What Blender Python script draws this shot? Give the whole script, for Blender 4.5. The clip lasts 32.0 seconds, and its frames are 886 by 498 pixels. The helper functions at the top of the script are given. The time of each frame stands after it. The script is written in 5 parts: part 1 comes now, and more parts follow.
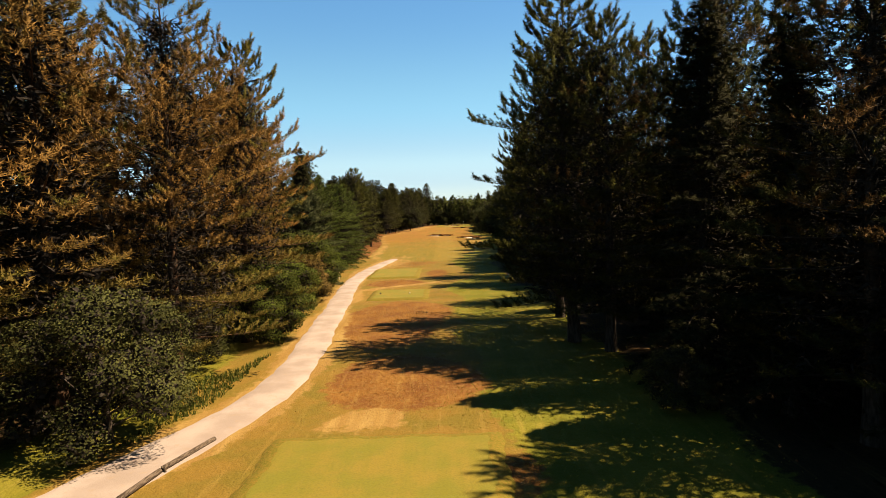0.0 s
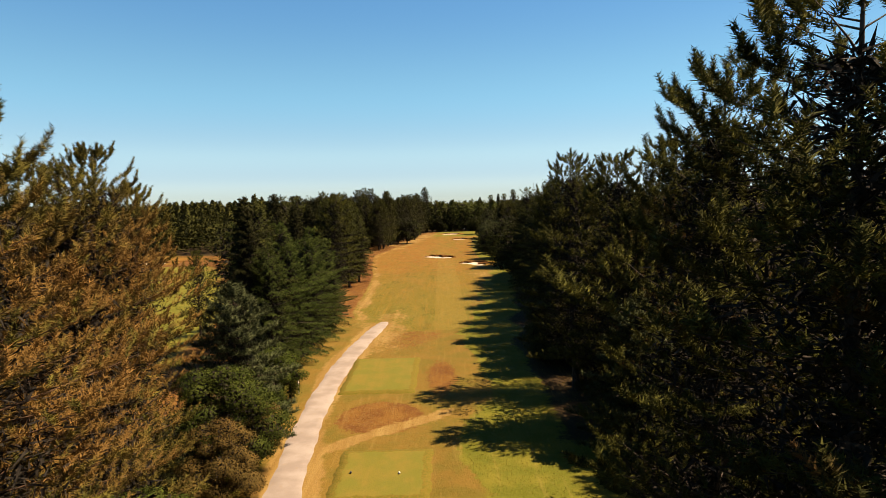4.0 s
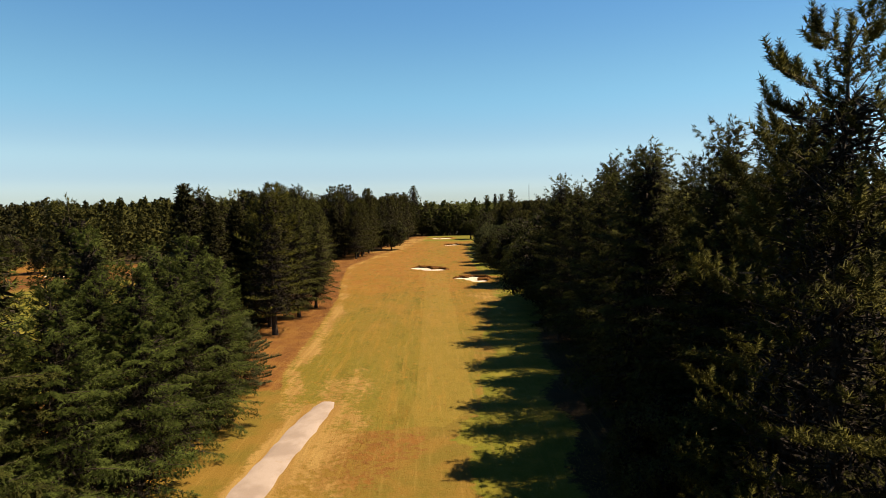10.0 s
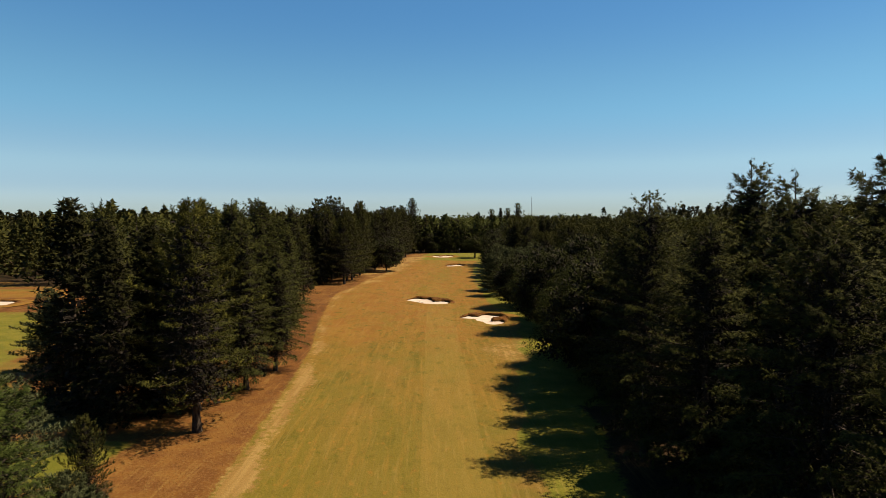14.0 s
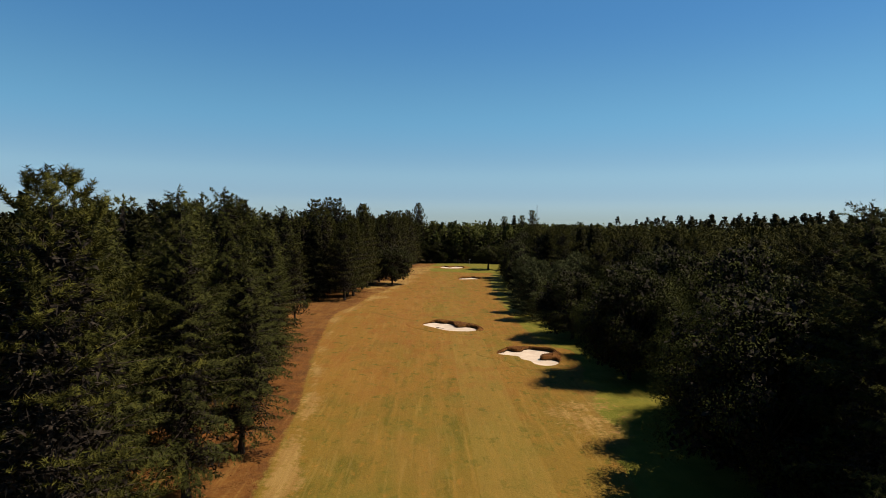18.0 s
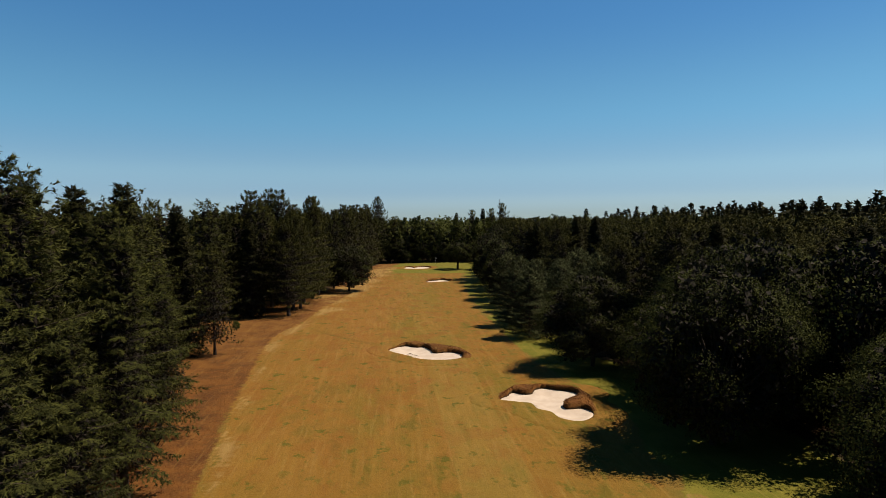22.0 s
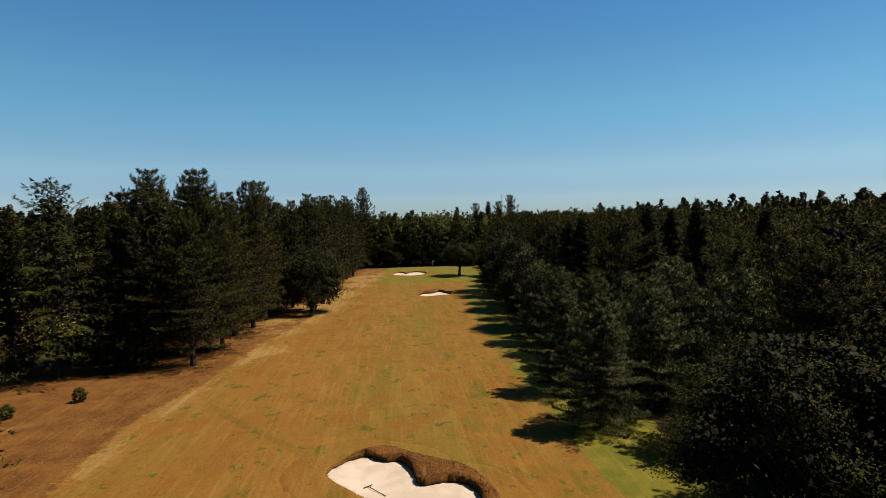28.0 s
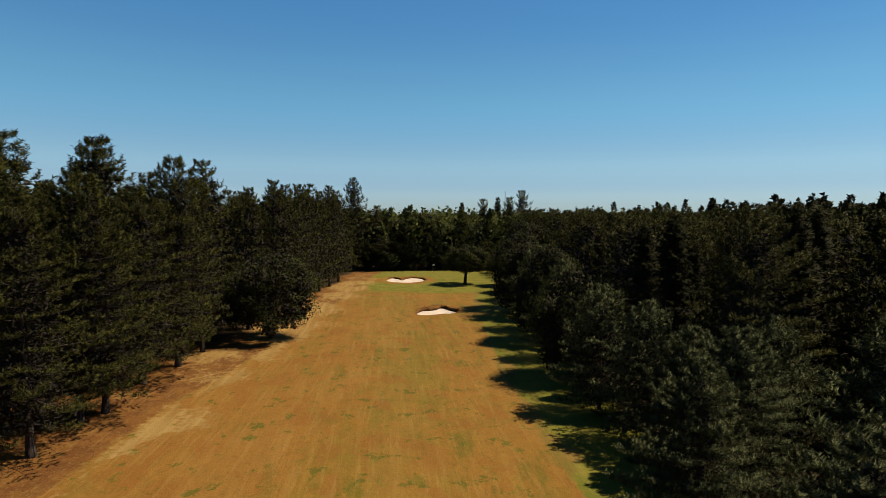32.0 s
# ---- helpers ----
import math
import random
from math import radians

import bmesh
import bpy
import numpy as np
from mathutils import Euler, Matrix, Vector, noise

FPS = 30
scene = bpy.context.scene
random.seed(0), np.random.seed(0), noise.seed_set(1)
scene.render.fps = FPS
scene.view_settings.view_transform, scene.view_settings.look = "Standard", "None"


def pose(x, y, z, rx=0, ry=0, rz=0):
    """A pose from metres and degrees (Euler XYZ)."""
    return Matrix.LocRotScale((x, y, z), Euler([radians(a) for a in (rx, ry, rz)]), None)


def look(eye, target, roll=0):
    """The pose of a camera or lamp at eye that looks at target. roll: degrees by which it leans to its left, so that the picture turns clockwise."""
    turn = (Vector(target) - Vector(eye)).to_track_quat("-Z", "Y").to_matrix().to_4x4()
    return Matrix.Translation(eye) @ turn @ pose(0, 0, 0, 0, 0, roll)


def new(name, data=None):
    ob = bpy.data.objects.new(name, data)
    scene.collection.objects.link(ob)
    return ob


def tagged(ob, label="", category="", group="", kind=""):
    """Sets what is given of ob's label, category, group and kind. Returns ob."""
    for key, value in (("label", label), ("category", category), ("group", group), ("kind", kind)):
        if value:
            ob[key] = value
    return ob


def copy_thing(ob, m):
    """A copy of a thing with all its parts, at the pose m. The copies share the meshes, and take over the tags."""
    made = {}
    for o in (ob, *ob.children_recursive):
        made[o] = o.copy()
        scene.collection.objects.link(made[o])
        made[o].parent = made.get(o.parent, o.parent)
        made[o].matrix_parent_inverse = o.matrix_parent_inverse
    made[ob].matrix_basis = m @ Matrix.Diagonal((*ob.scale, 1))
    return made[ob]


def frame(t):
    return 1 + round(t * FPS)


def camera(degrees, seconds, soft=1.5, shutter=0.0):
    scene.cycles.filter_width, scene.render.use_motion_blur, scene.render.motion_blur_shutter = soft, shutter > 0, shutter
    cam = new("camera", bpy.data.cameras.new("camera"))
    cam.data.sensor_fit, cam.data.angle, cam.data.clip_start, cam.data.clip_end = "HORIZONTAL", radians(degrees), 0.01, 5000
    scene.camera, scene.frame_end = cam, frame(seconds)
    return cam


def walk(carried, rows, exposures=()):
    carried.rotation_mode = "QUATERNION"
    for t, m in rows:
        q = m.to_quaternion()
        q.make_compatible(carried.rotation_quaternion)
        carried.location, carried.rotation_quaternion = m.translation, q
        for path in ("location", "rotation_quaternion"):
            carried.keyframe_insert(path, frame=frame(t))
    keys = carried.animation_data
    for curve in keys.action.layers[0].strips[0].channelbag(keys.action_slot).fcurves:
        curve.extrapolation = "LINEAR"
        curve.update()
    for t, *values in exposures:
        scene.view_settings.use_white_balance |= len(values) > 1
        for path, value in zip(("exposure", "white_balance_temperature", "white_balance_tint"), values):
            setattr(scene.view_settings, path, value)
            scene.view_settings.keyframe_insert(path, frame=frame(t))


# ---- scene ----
from mathutils import geometry

cam = camera(74.0, 32.0, soft=0.7)
# seconds, x, y, z, yaw, pitch, roll
ROWS = [
    (0.0, -0.19, -2.47, 8.46, 0.15, -3.66, -1.75),
    (0.5, -0.29, 0.41, 9.98, 0.19, -3.59, -1.69),
    (1.0, -0.45, 3.43, 11.49, 0.10, -3.58, -1.67),
    (1.5, -0.56, 6.52, 12.94, 0.11, -3.71, -1.65),
    (2.0, -0.69, 9.61, 14.19, 0.07, -3.89, -1.69),
    (2.5, -0.78, 12.71, 14.86, 0.02, -3.99, -1.66),
    (3.0, -0.86, 15.92, 15.44, -0.04, -4.10, -1.56),
    (3.5, -0.93, 19.19, 16.00, -0.07, -4.26, -1.47),
    (4.0, -0.96, 22.50, 16.59, -0.09, -4.47, -1.38),
    (4.5, -0.96, 25.56, 17.03, -0.15, -4.70, -1.30),
    (6.5, -0.76, 37.94, 16.90, -0.54, -5.16, -1.28),
    (7.0, -0.76, 40.89, 16.67, -0.61, -5.10, -1.23),
    (7.5, -0.80, 43.80, 16.43, -0.68, -4.99, -1.22),
    (8.0, -0.80, 46.63, 16.10, -0.76, -4.86, -1.15),
    (8.5, -0.80, 49.40, 15.83, -0.84, -4.69, -1.09),
    (9.0, -0.73, 52.18, 15.65, -0.90, -4.50, -1.02),
    (9.5, -0.73, 54.98, 15.59, -0.96, -4.42, -0.97),
    (10.0, -0.68, 57.93, 15.71, -1.00, -4.26, -0.92),
    (10.5, -0.59, 61.00, 15.99, -1.00, -4.17, -0.90),
    (11.0, -0.54, 64.06, 16.30, -1.03, -4.06, -0.82),
    (11.5, -0.59, 67.20, 16.57, -1.08, -3.90, -0.74),
    (12.0, -0.66, 70.51, 16.81, -1.12, -3.71, -0.65),
    (12.5, -0.75, 73.80, 17.02, -1.16, -3.55, -0.56),
    (13.0, -0.93, 77.08, 17.15, -1.19, -3.42, -0.43),
    (13.5, -1.17, 80.30, 17.26, -1.20, -3.28, -0.34),
    (14.0, -1.48, 83.42, 17.34, -1.20, -3.19, -0.21),
    (14.5, -1.82, 86.51, 17.34, -1.19, -3.05, -0.08),
    (16.5, -3.86, 98.98, 16.91, -1.11, -2.66, 0.41),
    (17.0, -4.54, 101.85, 16.74, -1.08, -2.54, 0.56),
    (17.5, -5.16, 104.51, 16.71, -1.14, -2.45, 0.67),
    (18.0, -5.69, 107.16, 16.77, -1.43, -2.40, 0.66),
    (18.5, -6.11, 109.86, 16.86, -2.24, -2.39, 0.62),
    (19.0, -6.54, 112.67, 16.87, -3.12, -2.38, 0.51),
    (19.5, -6.85, 115.67, 16.90, -3.88, -2.40, 0.42),
    (20.0, -6.91, 118.85, 16.94, -4.39, -2.45, 0.23),
    (20.5, -6.83, 122.02, 16.83, -4.78, -2.51, 0.00),
    (21.0, -6.70, 125.07, 16.63, -4.77, -2.57, -0.19),
    (21.5, -6.60, 128.15, 16.38, -4.98, -2.67, -0.39),
    (22.0, -6.48, 131.12, 16.17, -5.37, -2.71, -0.57),
    (22.5, -6.30, 134.13, 16.01, -5.41, -2.76, -0.69),
    (23.0, -6.03, 137.23, 15.96, -5.35, -2.82, -0.86),
    (23.5, -5.63, 140.42, 15.95, -5.32, -2.86, -0.98),
    (24.0, -5.29, 143.58, 15.92, -5.32, -2.93, -1.02),
    (24.5, -4.91, 146.73, 15.88, -5.31, -3.03, -1.12),
    (25.0, -4.55, 149.86, 15.81, -5.31, -3.08, -1.17),
    (25.5, -4.24, 153.03, 15.75, -5.33, -3.09, -1.19),
    (27.5, -2.92, 165.84, 15.51, -5.40, -3.00, -1.02),
    (28.0, -2.58, 169.05, 15.51, -5.44, -2.96, -0.97),
    (28.5, -2.28, 172.34, 15.44, -5.49, -2.92, -0.86),
    (29.0, -2.00, 175.66, 15.36, -5.55, -2.88, -0.69),
    (29.5, -1.73, 179.09, 15.37, -5.62, -2.89, -0.56),
    (30.0, -1.46, 182.44, 15.44, -5.65, -2.97, -0.45),
    (30.5, -1.26, 185.71, 15.51, -5.64, -3.06, -0.29),
    (31.0, -1.13, 188.98, 15.59, -5.62, -3.14, -0.14),
    (31.5, -1.07, 192.00, 15.61, -5.59, -3.21, 0.05),
    (32.0, -1.18, 195.22, 15.63, -5.59, -3.29, 0.29),
]


def eye_pose(x, y, z, yaw, pitch, roll):
    """A camera pose that turns left by yaw, up by pitch and then leans by roll."""
    return pose(x, y, z, 90 + pitch, 0, yaw) @ pose(0, 0, 0, 0, 0, roll)


EXPOSURES = [(0.0, 1.72, 8250, 17), (4.5, 1.50, 7950, 17), (9.0, 1.44, 7850, 17), (13.0, 1.16, 7400, 16), (17.0, 0.87, 6800, 14), (23.0, 0.80, 6700, 14), (32.0, 0.89, 6800, 13)]
walk(cam, [(r[0], eye_pose(*r[1:])) for r in ROWS], EXPOSURES)

# ---------------------------------------------------------------- light
SUN_ELEVATION, SUN_AZIMUTH = 58.0, 82.5  # azimuth clockwise from the way ahead
world = bpy.data.worlds.new("sky")
scene.world = world
world.use_nodes = True
wn, wl = world.node_tree.nodes, world.node_tree.links
wn.clear()
sky = wn.new("ShaderNodeTexSky")
sky.sky_type = "NISHITA"
sky.sun_disc = False
sky.sun_elevation, sky.sun_rotation = radians(SUN_ELEVATION), radians(SUN_AZIMUTH)
sky.altitude = 2400
sky.air_density, sky.dust_density, sky.ozone_density = 1.0, 0.0, 3.0
bg = wn.new("ShaderNodeBackground")
bg.inputs["Strength"].default_value = 0.090
wo = wn.new("ShaderNodeOutputWorld")
vivid = wn.new("ShaderNodeHueSaturation")
vivid.inputs["Saturation"].default_value = 1.18
clean = wn.new("ShaderNodeMix")  # air with no haze: a cooler white near the horizon
clean.data_type, clean.blend_type = "RGBA", "MULTIPLY"
clean.inputs[0].default_value = 1.0
clean.inputs[7].default_value = (0.89, 1.0, 0.92, 1)
wl.new(sky.outputs[0], vivid.inputs["Color"])
wl.new(vivid.outputs[0], clean.inputs[6])
deep = wn.new("ShaderNodeMix")  # the even blue of very dry air
deep.data_type = "RGBA"
deep.inputs[0].default_value = 0.33
deep.inputs[7].default_value = (0.60, 2.4, 4.6, 1)
wl.new(clean.outputs[2], deep.inputs[6])
air = wn.new("ShaderNodeMix")  # summer haze: paler and greyer towards the horizon, clear blue above
air.data_type, air.blend_type = "RGBA", "MULTIPLY"
air.inputs[0].default_value = 1.0
height = wn.new("ShaderNodeSeparateXYZ")
wl.new(wn.new("ShaderNodeTexCoord").outputs["Generated"], height.inputs[0])
haze = wn.new("ShaderNodeValToRGB")
haze.color_ramp.interpolation = "EASE"
haze.color_ramp.elements[0].position, haze.color_ramp.elements[1].position = 0.0, 1.0
haze.color_ramp.elements[0].color, haze.color_ramp.elements[1].color = (0.46, 0.46, 0.52, 1), (0.285, 0.270, 0.270, 1)
for at_height, tint in ((0.04, (0.66, 0.597, 0.632, 1)), (0.09, (0.90, 0.757, 0.690, 1)), (0.18, (0.86, 0.860, 0.77, 1)), (0.34, (0.65, 0.735, 0.78, 1))):
    haze.color_ramp.elements.new(at_height).color = tint
wl.new(height.outputs[2], haze.inputs[0])
wl.new(deep.outputs[2], air.inputs[6])
wl.new(haze.outputs[0], air.inputs[7])
wl.new(air.outputs[2], bg.inputs["Color"])
wl.new(bg.outputs[0], wo.inputs["Surface"])

sun_data = bpy.data.lights.new("sun", "SUN")
sun_data.energy, sun_data.angle, sun_data.color = 5.0, radians(0.6), (1.0, 0.90, 0.72)
sun = new("sun", sun_data)
toward = Vector((math.sin(radians(SUN_AZIMUTH)) * math.cos(radians(SUN_ELEVATION)),
                 math.cos(radians(SUN_AZIMUTH)) * math.cos(radians(SUN_ELEVATION)), math.sin(radians(SUN_ELEVATION))))
sun.matrix_world = look(toward * 300 + Vector((0, 150, 0)), Vector((0, 150, 0)))


# ---------------------------------------------------------------- materials
TONE = 0.50  # how deep all the colours of a parched summer are


class Nodes:
    """A small builder for node materials."""

    def __init__(self, name, roughness=0.8, specular=0.25):
        self.mat = bpy.data.materials.new(name)
        self.mat.use_nodes = True
        self.n, self.l = self.mat.node_tree.nodes, self.mat.node_tree.links
        self.bsdf = self.n["Principled BSDF"]
        self.out = self.n["Material Output"]
        self.bsdf.inputs["Roughness"].default_value = roughness
        self.bsdf.inputs["Specular IOR Level"].default_value = specular

    def put(self, value, socket):
        if isinstance(value, bpy.types.NodeSocket):
            self.l.new(value, socket)
        elif isinstance(value, tuple) and len(value) == 3 and socket.type == "RGBA":
            socket.default_value = (*value, 1)
        else:
            socket.default_value = value

    def where(self, scale=(1, 1, 1), kind="Object"):
        m = self.n.new("ShaderNodeMapping")
        m.inputs["Scale"].default_value = scale
        self.l.new(self.n.new("ShaderNodeTexCoord").outputs[kind], m.inputs["Vector"])
        return m.outputs[0]

    def noise(self, vector, scale, detail=3.0, rough=0.55):
        t = self.n.new("ShaderNodeTexNoise")
        t.inputs["Scale"].default_value, t.inputs["Detail"].default_value, t.inputs["Roughness"].default_value = scale, detail, rough
        self.l.new(vector, t.inputs["Vector"])
        return t.outputs["Fac"]

    def ramp(self, value, low, high, a=0.0, b=1.0):
        m = self.n.new("ShaderNodeMapRange")
        m.interpolation_type = "SMOOTHSTEP"
        for key, v in zip(("From Min", "From Max", "To Min", "To Max"), (low, high, a, b)):
            m.inputs[key].default_value = v
        self.put(value, m.inputs["Value"])
        return m.outputs[0]

    def math(self, op, a, b=0.0):
        m = self.n.new("ShaderNodeMath")
        m.operation = op
        self.put(a, m.inputs[0]), self.put(b, m.inputs[1])
        return m.outputs[0]

    def mix(self, f, a, b, blend="MIX"):
        m = self.n.new("ShaderNodeMix")
        m.data_type, m.blend_type = "RGBA", blend
        self.put(f, m.inputs[0]), self.put(a, m.inputs[6]), self.put(b, m.inputs[7])
        return m.outputs[2]

    def attr(self, name):
        a = self.n.new("ShaderNodeAttribute")
        a.attribute_name = name
        return a.outputs["Fac"]

    def per_object(self):
        return self.n.new("ShaderNodeObjectInfo").outputs["Random"]

    def per_island(self):
        return self.n.new("ShaderNodeNewGeometry").outputs["Random Per Island"]

    def colour(self, c):
        c = self.mix(1.0, c, (TONE, TONE, TONE), "MULTIPLY")
        self.put(c, self.bsdf.inputs["Base Color"])
        return self

    def bump(self, height, strength=0.5, distance=0.05):
        b = self.n.new("ShaderNodeBump")
        b.inputs["Strength"].default_value, b.inputs["Distance"].default_value = strength, distance
        self.l.new(height, b.inputs["Height"])
        self.l.new(b.outputs[0], self.bsdf.inputs["Normal"])
        return self

    def leafy(self, c, share):
        """Lets some light through: thin leaves and needles."""
        t = self.n.new("ShaderNodeBsdfTranslucent")
        c = self.mix(1.0, c, (TONE, TONE, TONE), "MULTIPLY")
        self.put(c, t.inputs["Color"])
        m = self.n.new("ShaderNodeMixShader")
        m.inputs[0].default_value = share
        self.l.new(self.bsdf.outputs[0], m.inputs[1]), self.l.new(t.outputs[0], m.inputs[2])
        self.l.new(m.outputs[0], self.out.inputs["Surface"])
        return self


def foliage(name, dark, light, odd=None, odd_share=0.0, through_light=0.14, odd_scale=0.5):
    k = Nodes(name, 0.75, 0.03)
    dark, light = tuple(v * f for v, f in zip(dark, (1.25, 1.2, 1.1))), tuple(v * f for v, f in zip(light, (1.66, 1.62, 1.45)))
    tuft = k.math("ADD", k.math("MULTIPLY", k.per_island(), 0.30), k.math("MULTIPLY", k.ramp(k.noise(k.where(), 1.3, 3), 0.36, 0.66), 0.70))
    c = k.mix(tuft, dark, light)
    c = k.mix(k.ramp(k.noise(k.where(), 0.35, 2), 0.35, 0.65, 0.0, 0.6), c, k.mix(0.5, dark, c))
    if odd:
        f = k.ramp(k.math("ADD", k.noise(k.where(), odd_scale, 2), k.math("MULTIPLY", k.per_object(), 0.12)), 0.62 - odd_share * 0.45, 0.78 - odd_share * 0.45)
        s = k.n.new("ShaderNodeSeparateXYZ")
        k.l.new(k.where(), s.inputs[0])
        f = k.math("MULTIPLY", f, k.ramp(s.outputs[2], 15.0, 19.0, 1.0, 0.12))
        f = k.math("MULTIPLY", f, k.ramp(s.outputs[2], 4.0, 8.5, 0.2, 1.0))
        c = k.mix(f, c, k.mix(k.per_island(), odd, tuple(v * 1.7 for v in odd)))
    c = k.mix(k.ramp(k.per_object(), 0, 1, 0.0, 0.28), c, k.mix(0.5, c, (0.09, 0.085, 0.03)))
    k.colour(c)
    k.leafy(c, through_light)
    return k.mat


M = {}
M["pine"] = foliage("pine_needles", (0.013, 0.016, 0.005), (0.100, 0.100, 0.023), through_light=0.16)
M["pine_deep"] = foliage("deep_green_pine_needles", (0.010, 0.013, 0.005), (0.066, 0.066, 0.017), through_light=0.06)
M["pine_brown"] = foliage("browned_pine_needles", (0.040, 0.040, 0.011), (0.150, 0.130, 0.032), (0.205, 0.112, 0.034), 0.48)
M["pine_mixed"] = foliage("partly_browned_pine_needles", (0.013, 0.015, 0.005), (0.086, 0.088, 0.022), (0.120, 0.064, 0.022), 0.22, 0.15)
M["larch"] = foliage("larch_needles", (0.020, 0.031, 0.009), (0.086, 0.114, 0.029), through_light=0.3)
M["dark_larch"] = foliage("dark_larch_needles", (0.012, 0.015, 0.006), (0.076, 0.082, 0.021), through_light=0.14)
M["spruce"] = foliage("spruce_needles", (0.007, 0.008, 0.004), (0.030, 0.031, 0.011))
M["oak"] = foliage("oak_leaves", (0.016, 0.022, 0.007), (0.066, 0.076, 0.020), through_light=0.26)
M["birch"] = foliage("birch_leaves", (0.026, 0.036, 0.011), (0.085, 0.092, 0.026), (0.11, 0.085, 0.024), 0.15, 0.22)
M["grey"] = foliage("grey_green_needles", (0.032, 0.042, 0.020), (0.102, 0.116, 0.060))
M["olive"] = foliage("olive_shrub_leaves", (0.022, 0.028, 0.010), (0.092, 0.098, 0.036), through_light=0.25)
M["shrub"] = foliage("shrub_leaves", (0.026, 0.042, 0.009), (0.092, 0.116, 0.024), through_light=0.32)
M["beech"] = foliage("rusty_leaves", (0.060, 0.050, 0.016), (0.150, 0.100, 0.034), (0.150, 0.066, 0.022), 0.4)


def bark(name, dark, light):
    k = Nodes(name, 0.9, 0.15)
    v = k.where((1, 1, 0.22))
    f = k.noise(v, 9, 5)
    k.colour(k.mix(k.ramp(f, 0.35, 0.65), dark, light)).bump(f, 0.8, 0.04)
    return k.mat


M["bark"] = bark("grey_brown_bark", (0.035, 0.026, 0.020), (0.115, 0.088, 0.066))
# dead twigs and inner leaves, with the crown's inner shade in the colour
M["twigs"] = bark("dead_twigs_and_crown_shade", (0.014, 0.011, 0.008), (0.040, 0.030, 0.020))
M["bark_red"] = bark("orange_pine_bark", (0.060, 0.034, 0.020), (0.17, 0.090, 0.048))
M["bark_pale"] = bark("pale_birch_bark", (0.14, 0.13, 0.11), (0.50, 0.48, 0.44))

# the ground: dry turf, mown strips, heath, lush rough and the floor of the woods
k = Nodes("turf", 0.92, 0.12)
p = k.where()
big, mid_n, fine = k.noise(p, 0.055, 3), k.noise(p, 0.45, 4), k.noise(p, 5.0, 3)
streak = k.noise(k.where((1.6, 0.10, 1)), 0.9, 3)
across = k.noise(k.where((1.0, 0.30, 1)), 0.40, 4, 0.6)
grain = k.noise(p, 16.0, 2)
sep = k.n.new("ShaderNodeSeparateXYZ")
k.l.new(p, sep.inputs[0])
# mown turf: golden with greener patches, one light and one dark mowing band
fair = k.mix(k.ramp(mid_n, 0.38, 0.66), (0.325, 0.148, 0.022), (0.226, 0.138, 0.018))
fair = k.mix(k.ramp(big, 0.42, 0.62), fair, (0.312, 0.152, 0.024))
fair = k.mix(k.ramp(k.math("ADD", sep.outputs[1], k.math("MULTIPLY", big, 60.0)), 135.0, 225.0, 0.85, 0.0), fair, (0.190, 0.172, 0.024))
fair = k.mix(k.ramp(across, 0.54, 0.66, 0.0, 0.8), fair, (0.150, 0.122, 0.011))
spots = k.noise(k.where((0.9, 0.6, 1)), 0.95, 5, 0.62)
fair = k.mix(k.ramp(spots, 0.57, 0.66, 0.0, 0.8), fair, (0.150, 0.132, 0.011))
swathe = k.noise(k.where((1.0, 0.22, 1)), 0.14, 3, 0.55)  # greener swathes where the turf holds water
fair = k.mix(k.ramp(swathe, 0.50, 0.64, 0.0, 0.62), fair, (0.205, 0.158, 0.016))
fair = k.mix(k.ramp(swathe, 0.46, 0.34, 0.0, 0.45), fair, (0.350, 0.185, 0.040))
fair = k.mix(k.ramp(k.noise(k.where((1.0, 0.55, 1)), 1.3, 4, 0.65), 0.56, 0.72, 0.0, 0.8), fair, (0.38, 0.185, 0.030))
fair = k.mix(k.ramp(streak, 0.50, 0.70, 0.0, 0.5), fair, (0.36, 0.205, 0.036))
band = k.math("SUBTRACT", k.math("GREATER_THAN", sep.outputs[0], k.math("ADD", -2.45, k.math("MULTIPLY", streak, 0.35))),
              k.math("GREATER_THAN", sep.outputs[0], k.math("ADD", 2.2, k.math("MULTIPLY", streak, 0.5))))
fade = k.ramp(sep.outputs[1], 150.0, 250.0, 0.5, 0.16)
fair = k.mix(k.math("MULTIPLY", band, fade), fair, (0.32, 0.215, 0.045))
side_x = k.math("ADD", sep.outputs[0], k.math("MULTIPLY", big, 14.0))
fair = k.mix(k.math("MULTIPLY", k.ramp(side_x, 6.0, -4.0, 0.0, 0.55), k.ramp(sep.outputs[1], 150.0, 210.0)), fair, (0.34, 0.150, 0.030))
mott = k.noise(k.where((1.0, 0.45, 1)), 2.6, 4, 0.7)
fair = k.mix(k.ramp(mott, 0.53, 0.68, 0.0, 0.32), fair, (0.155, 0.092, 0.013))
fair = k.mix(k.ramp(mott, 0.46, 0.32, 0.0, 0.28), fair, (0.41, 0.235, 0.050))
russet = k.noise(k.where((1.0, 0.6, 1)), 0.33, 4, 0.6)  # burnt patches a few metres wide
later = k.ramp(k.math("ADD", sep.outputs[1], k.math("MULTIPLY", big, 40.0)), 160.0, 215.0)
fair = k.mix(k.math("MULTIPLY", k.ramp(russet, 0.50, 0.62, 0.0, 0.55), later), fair, (0.290, 0.112, 0.020))
tuft = k.noise(k.where((1.0, 0.8, 1)), 0.62, 5, 0.68)  # small sharp green patches
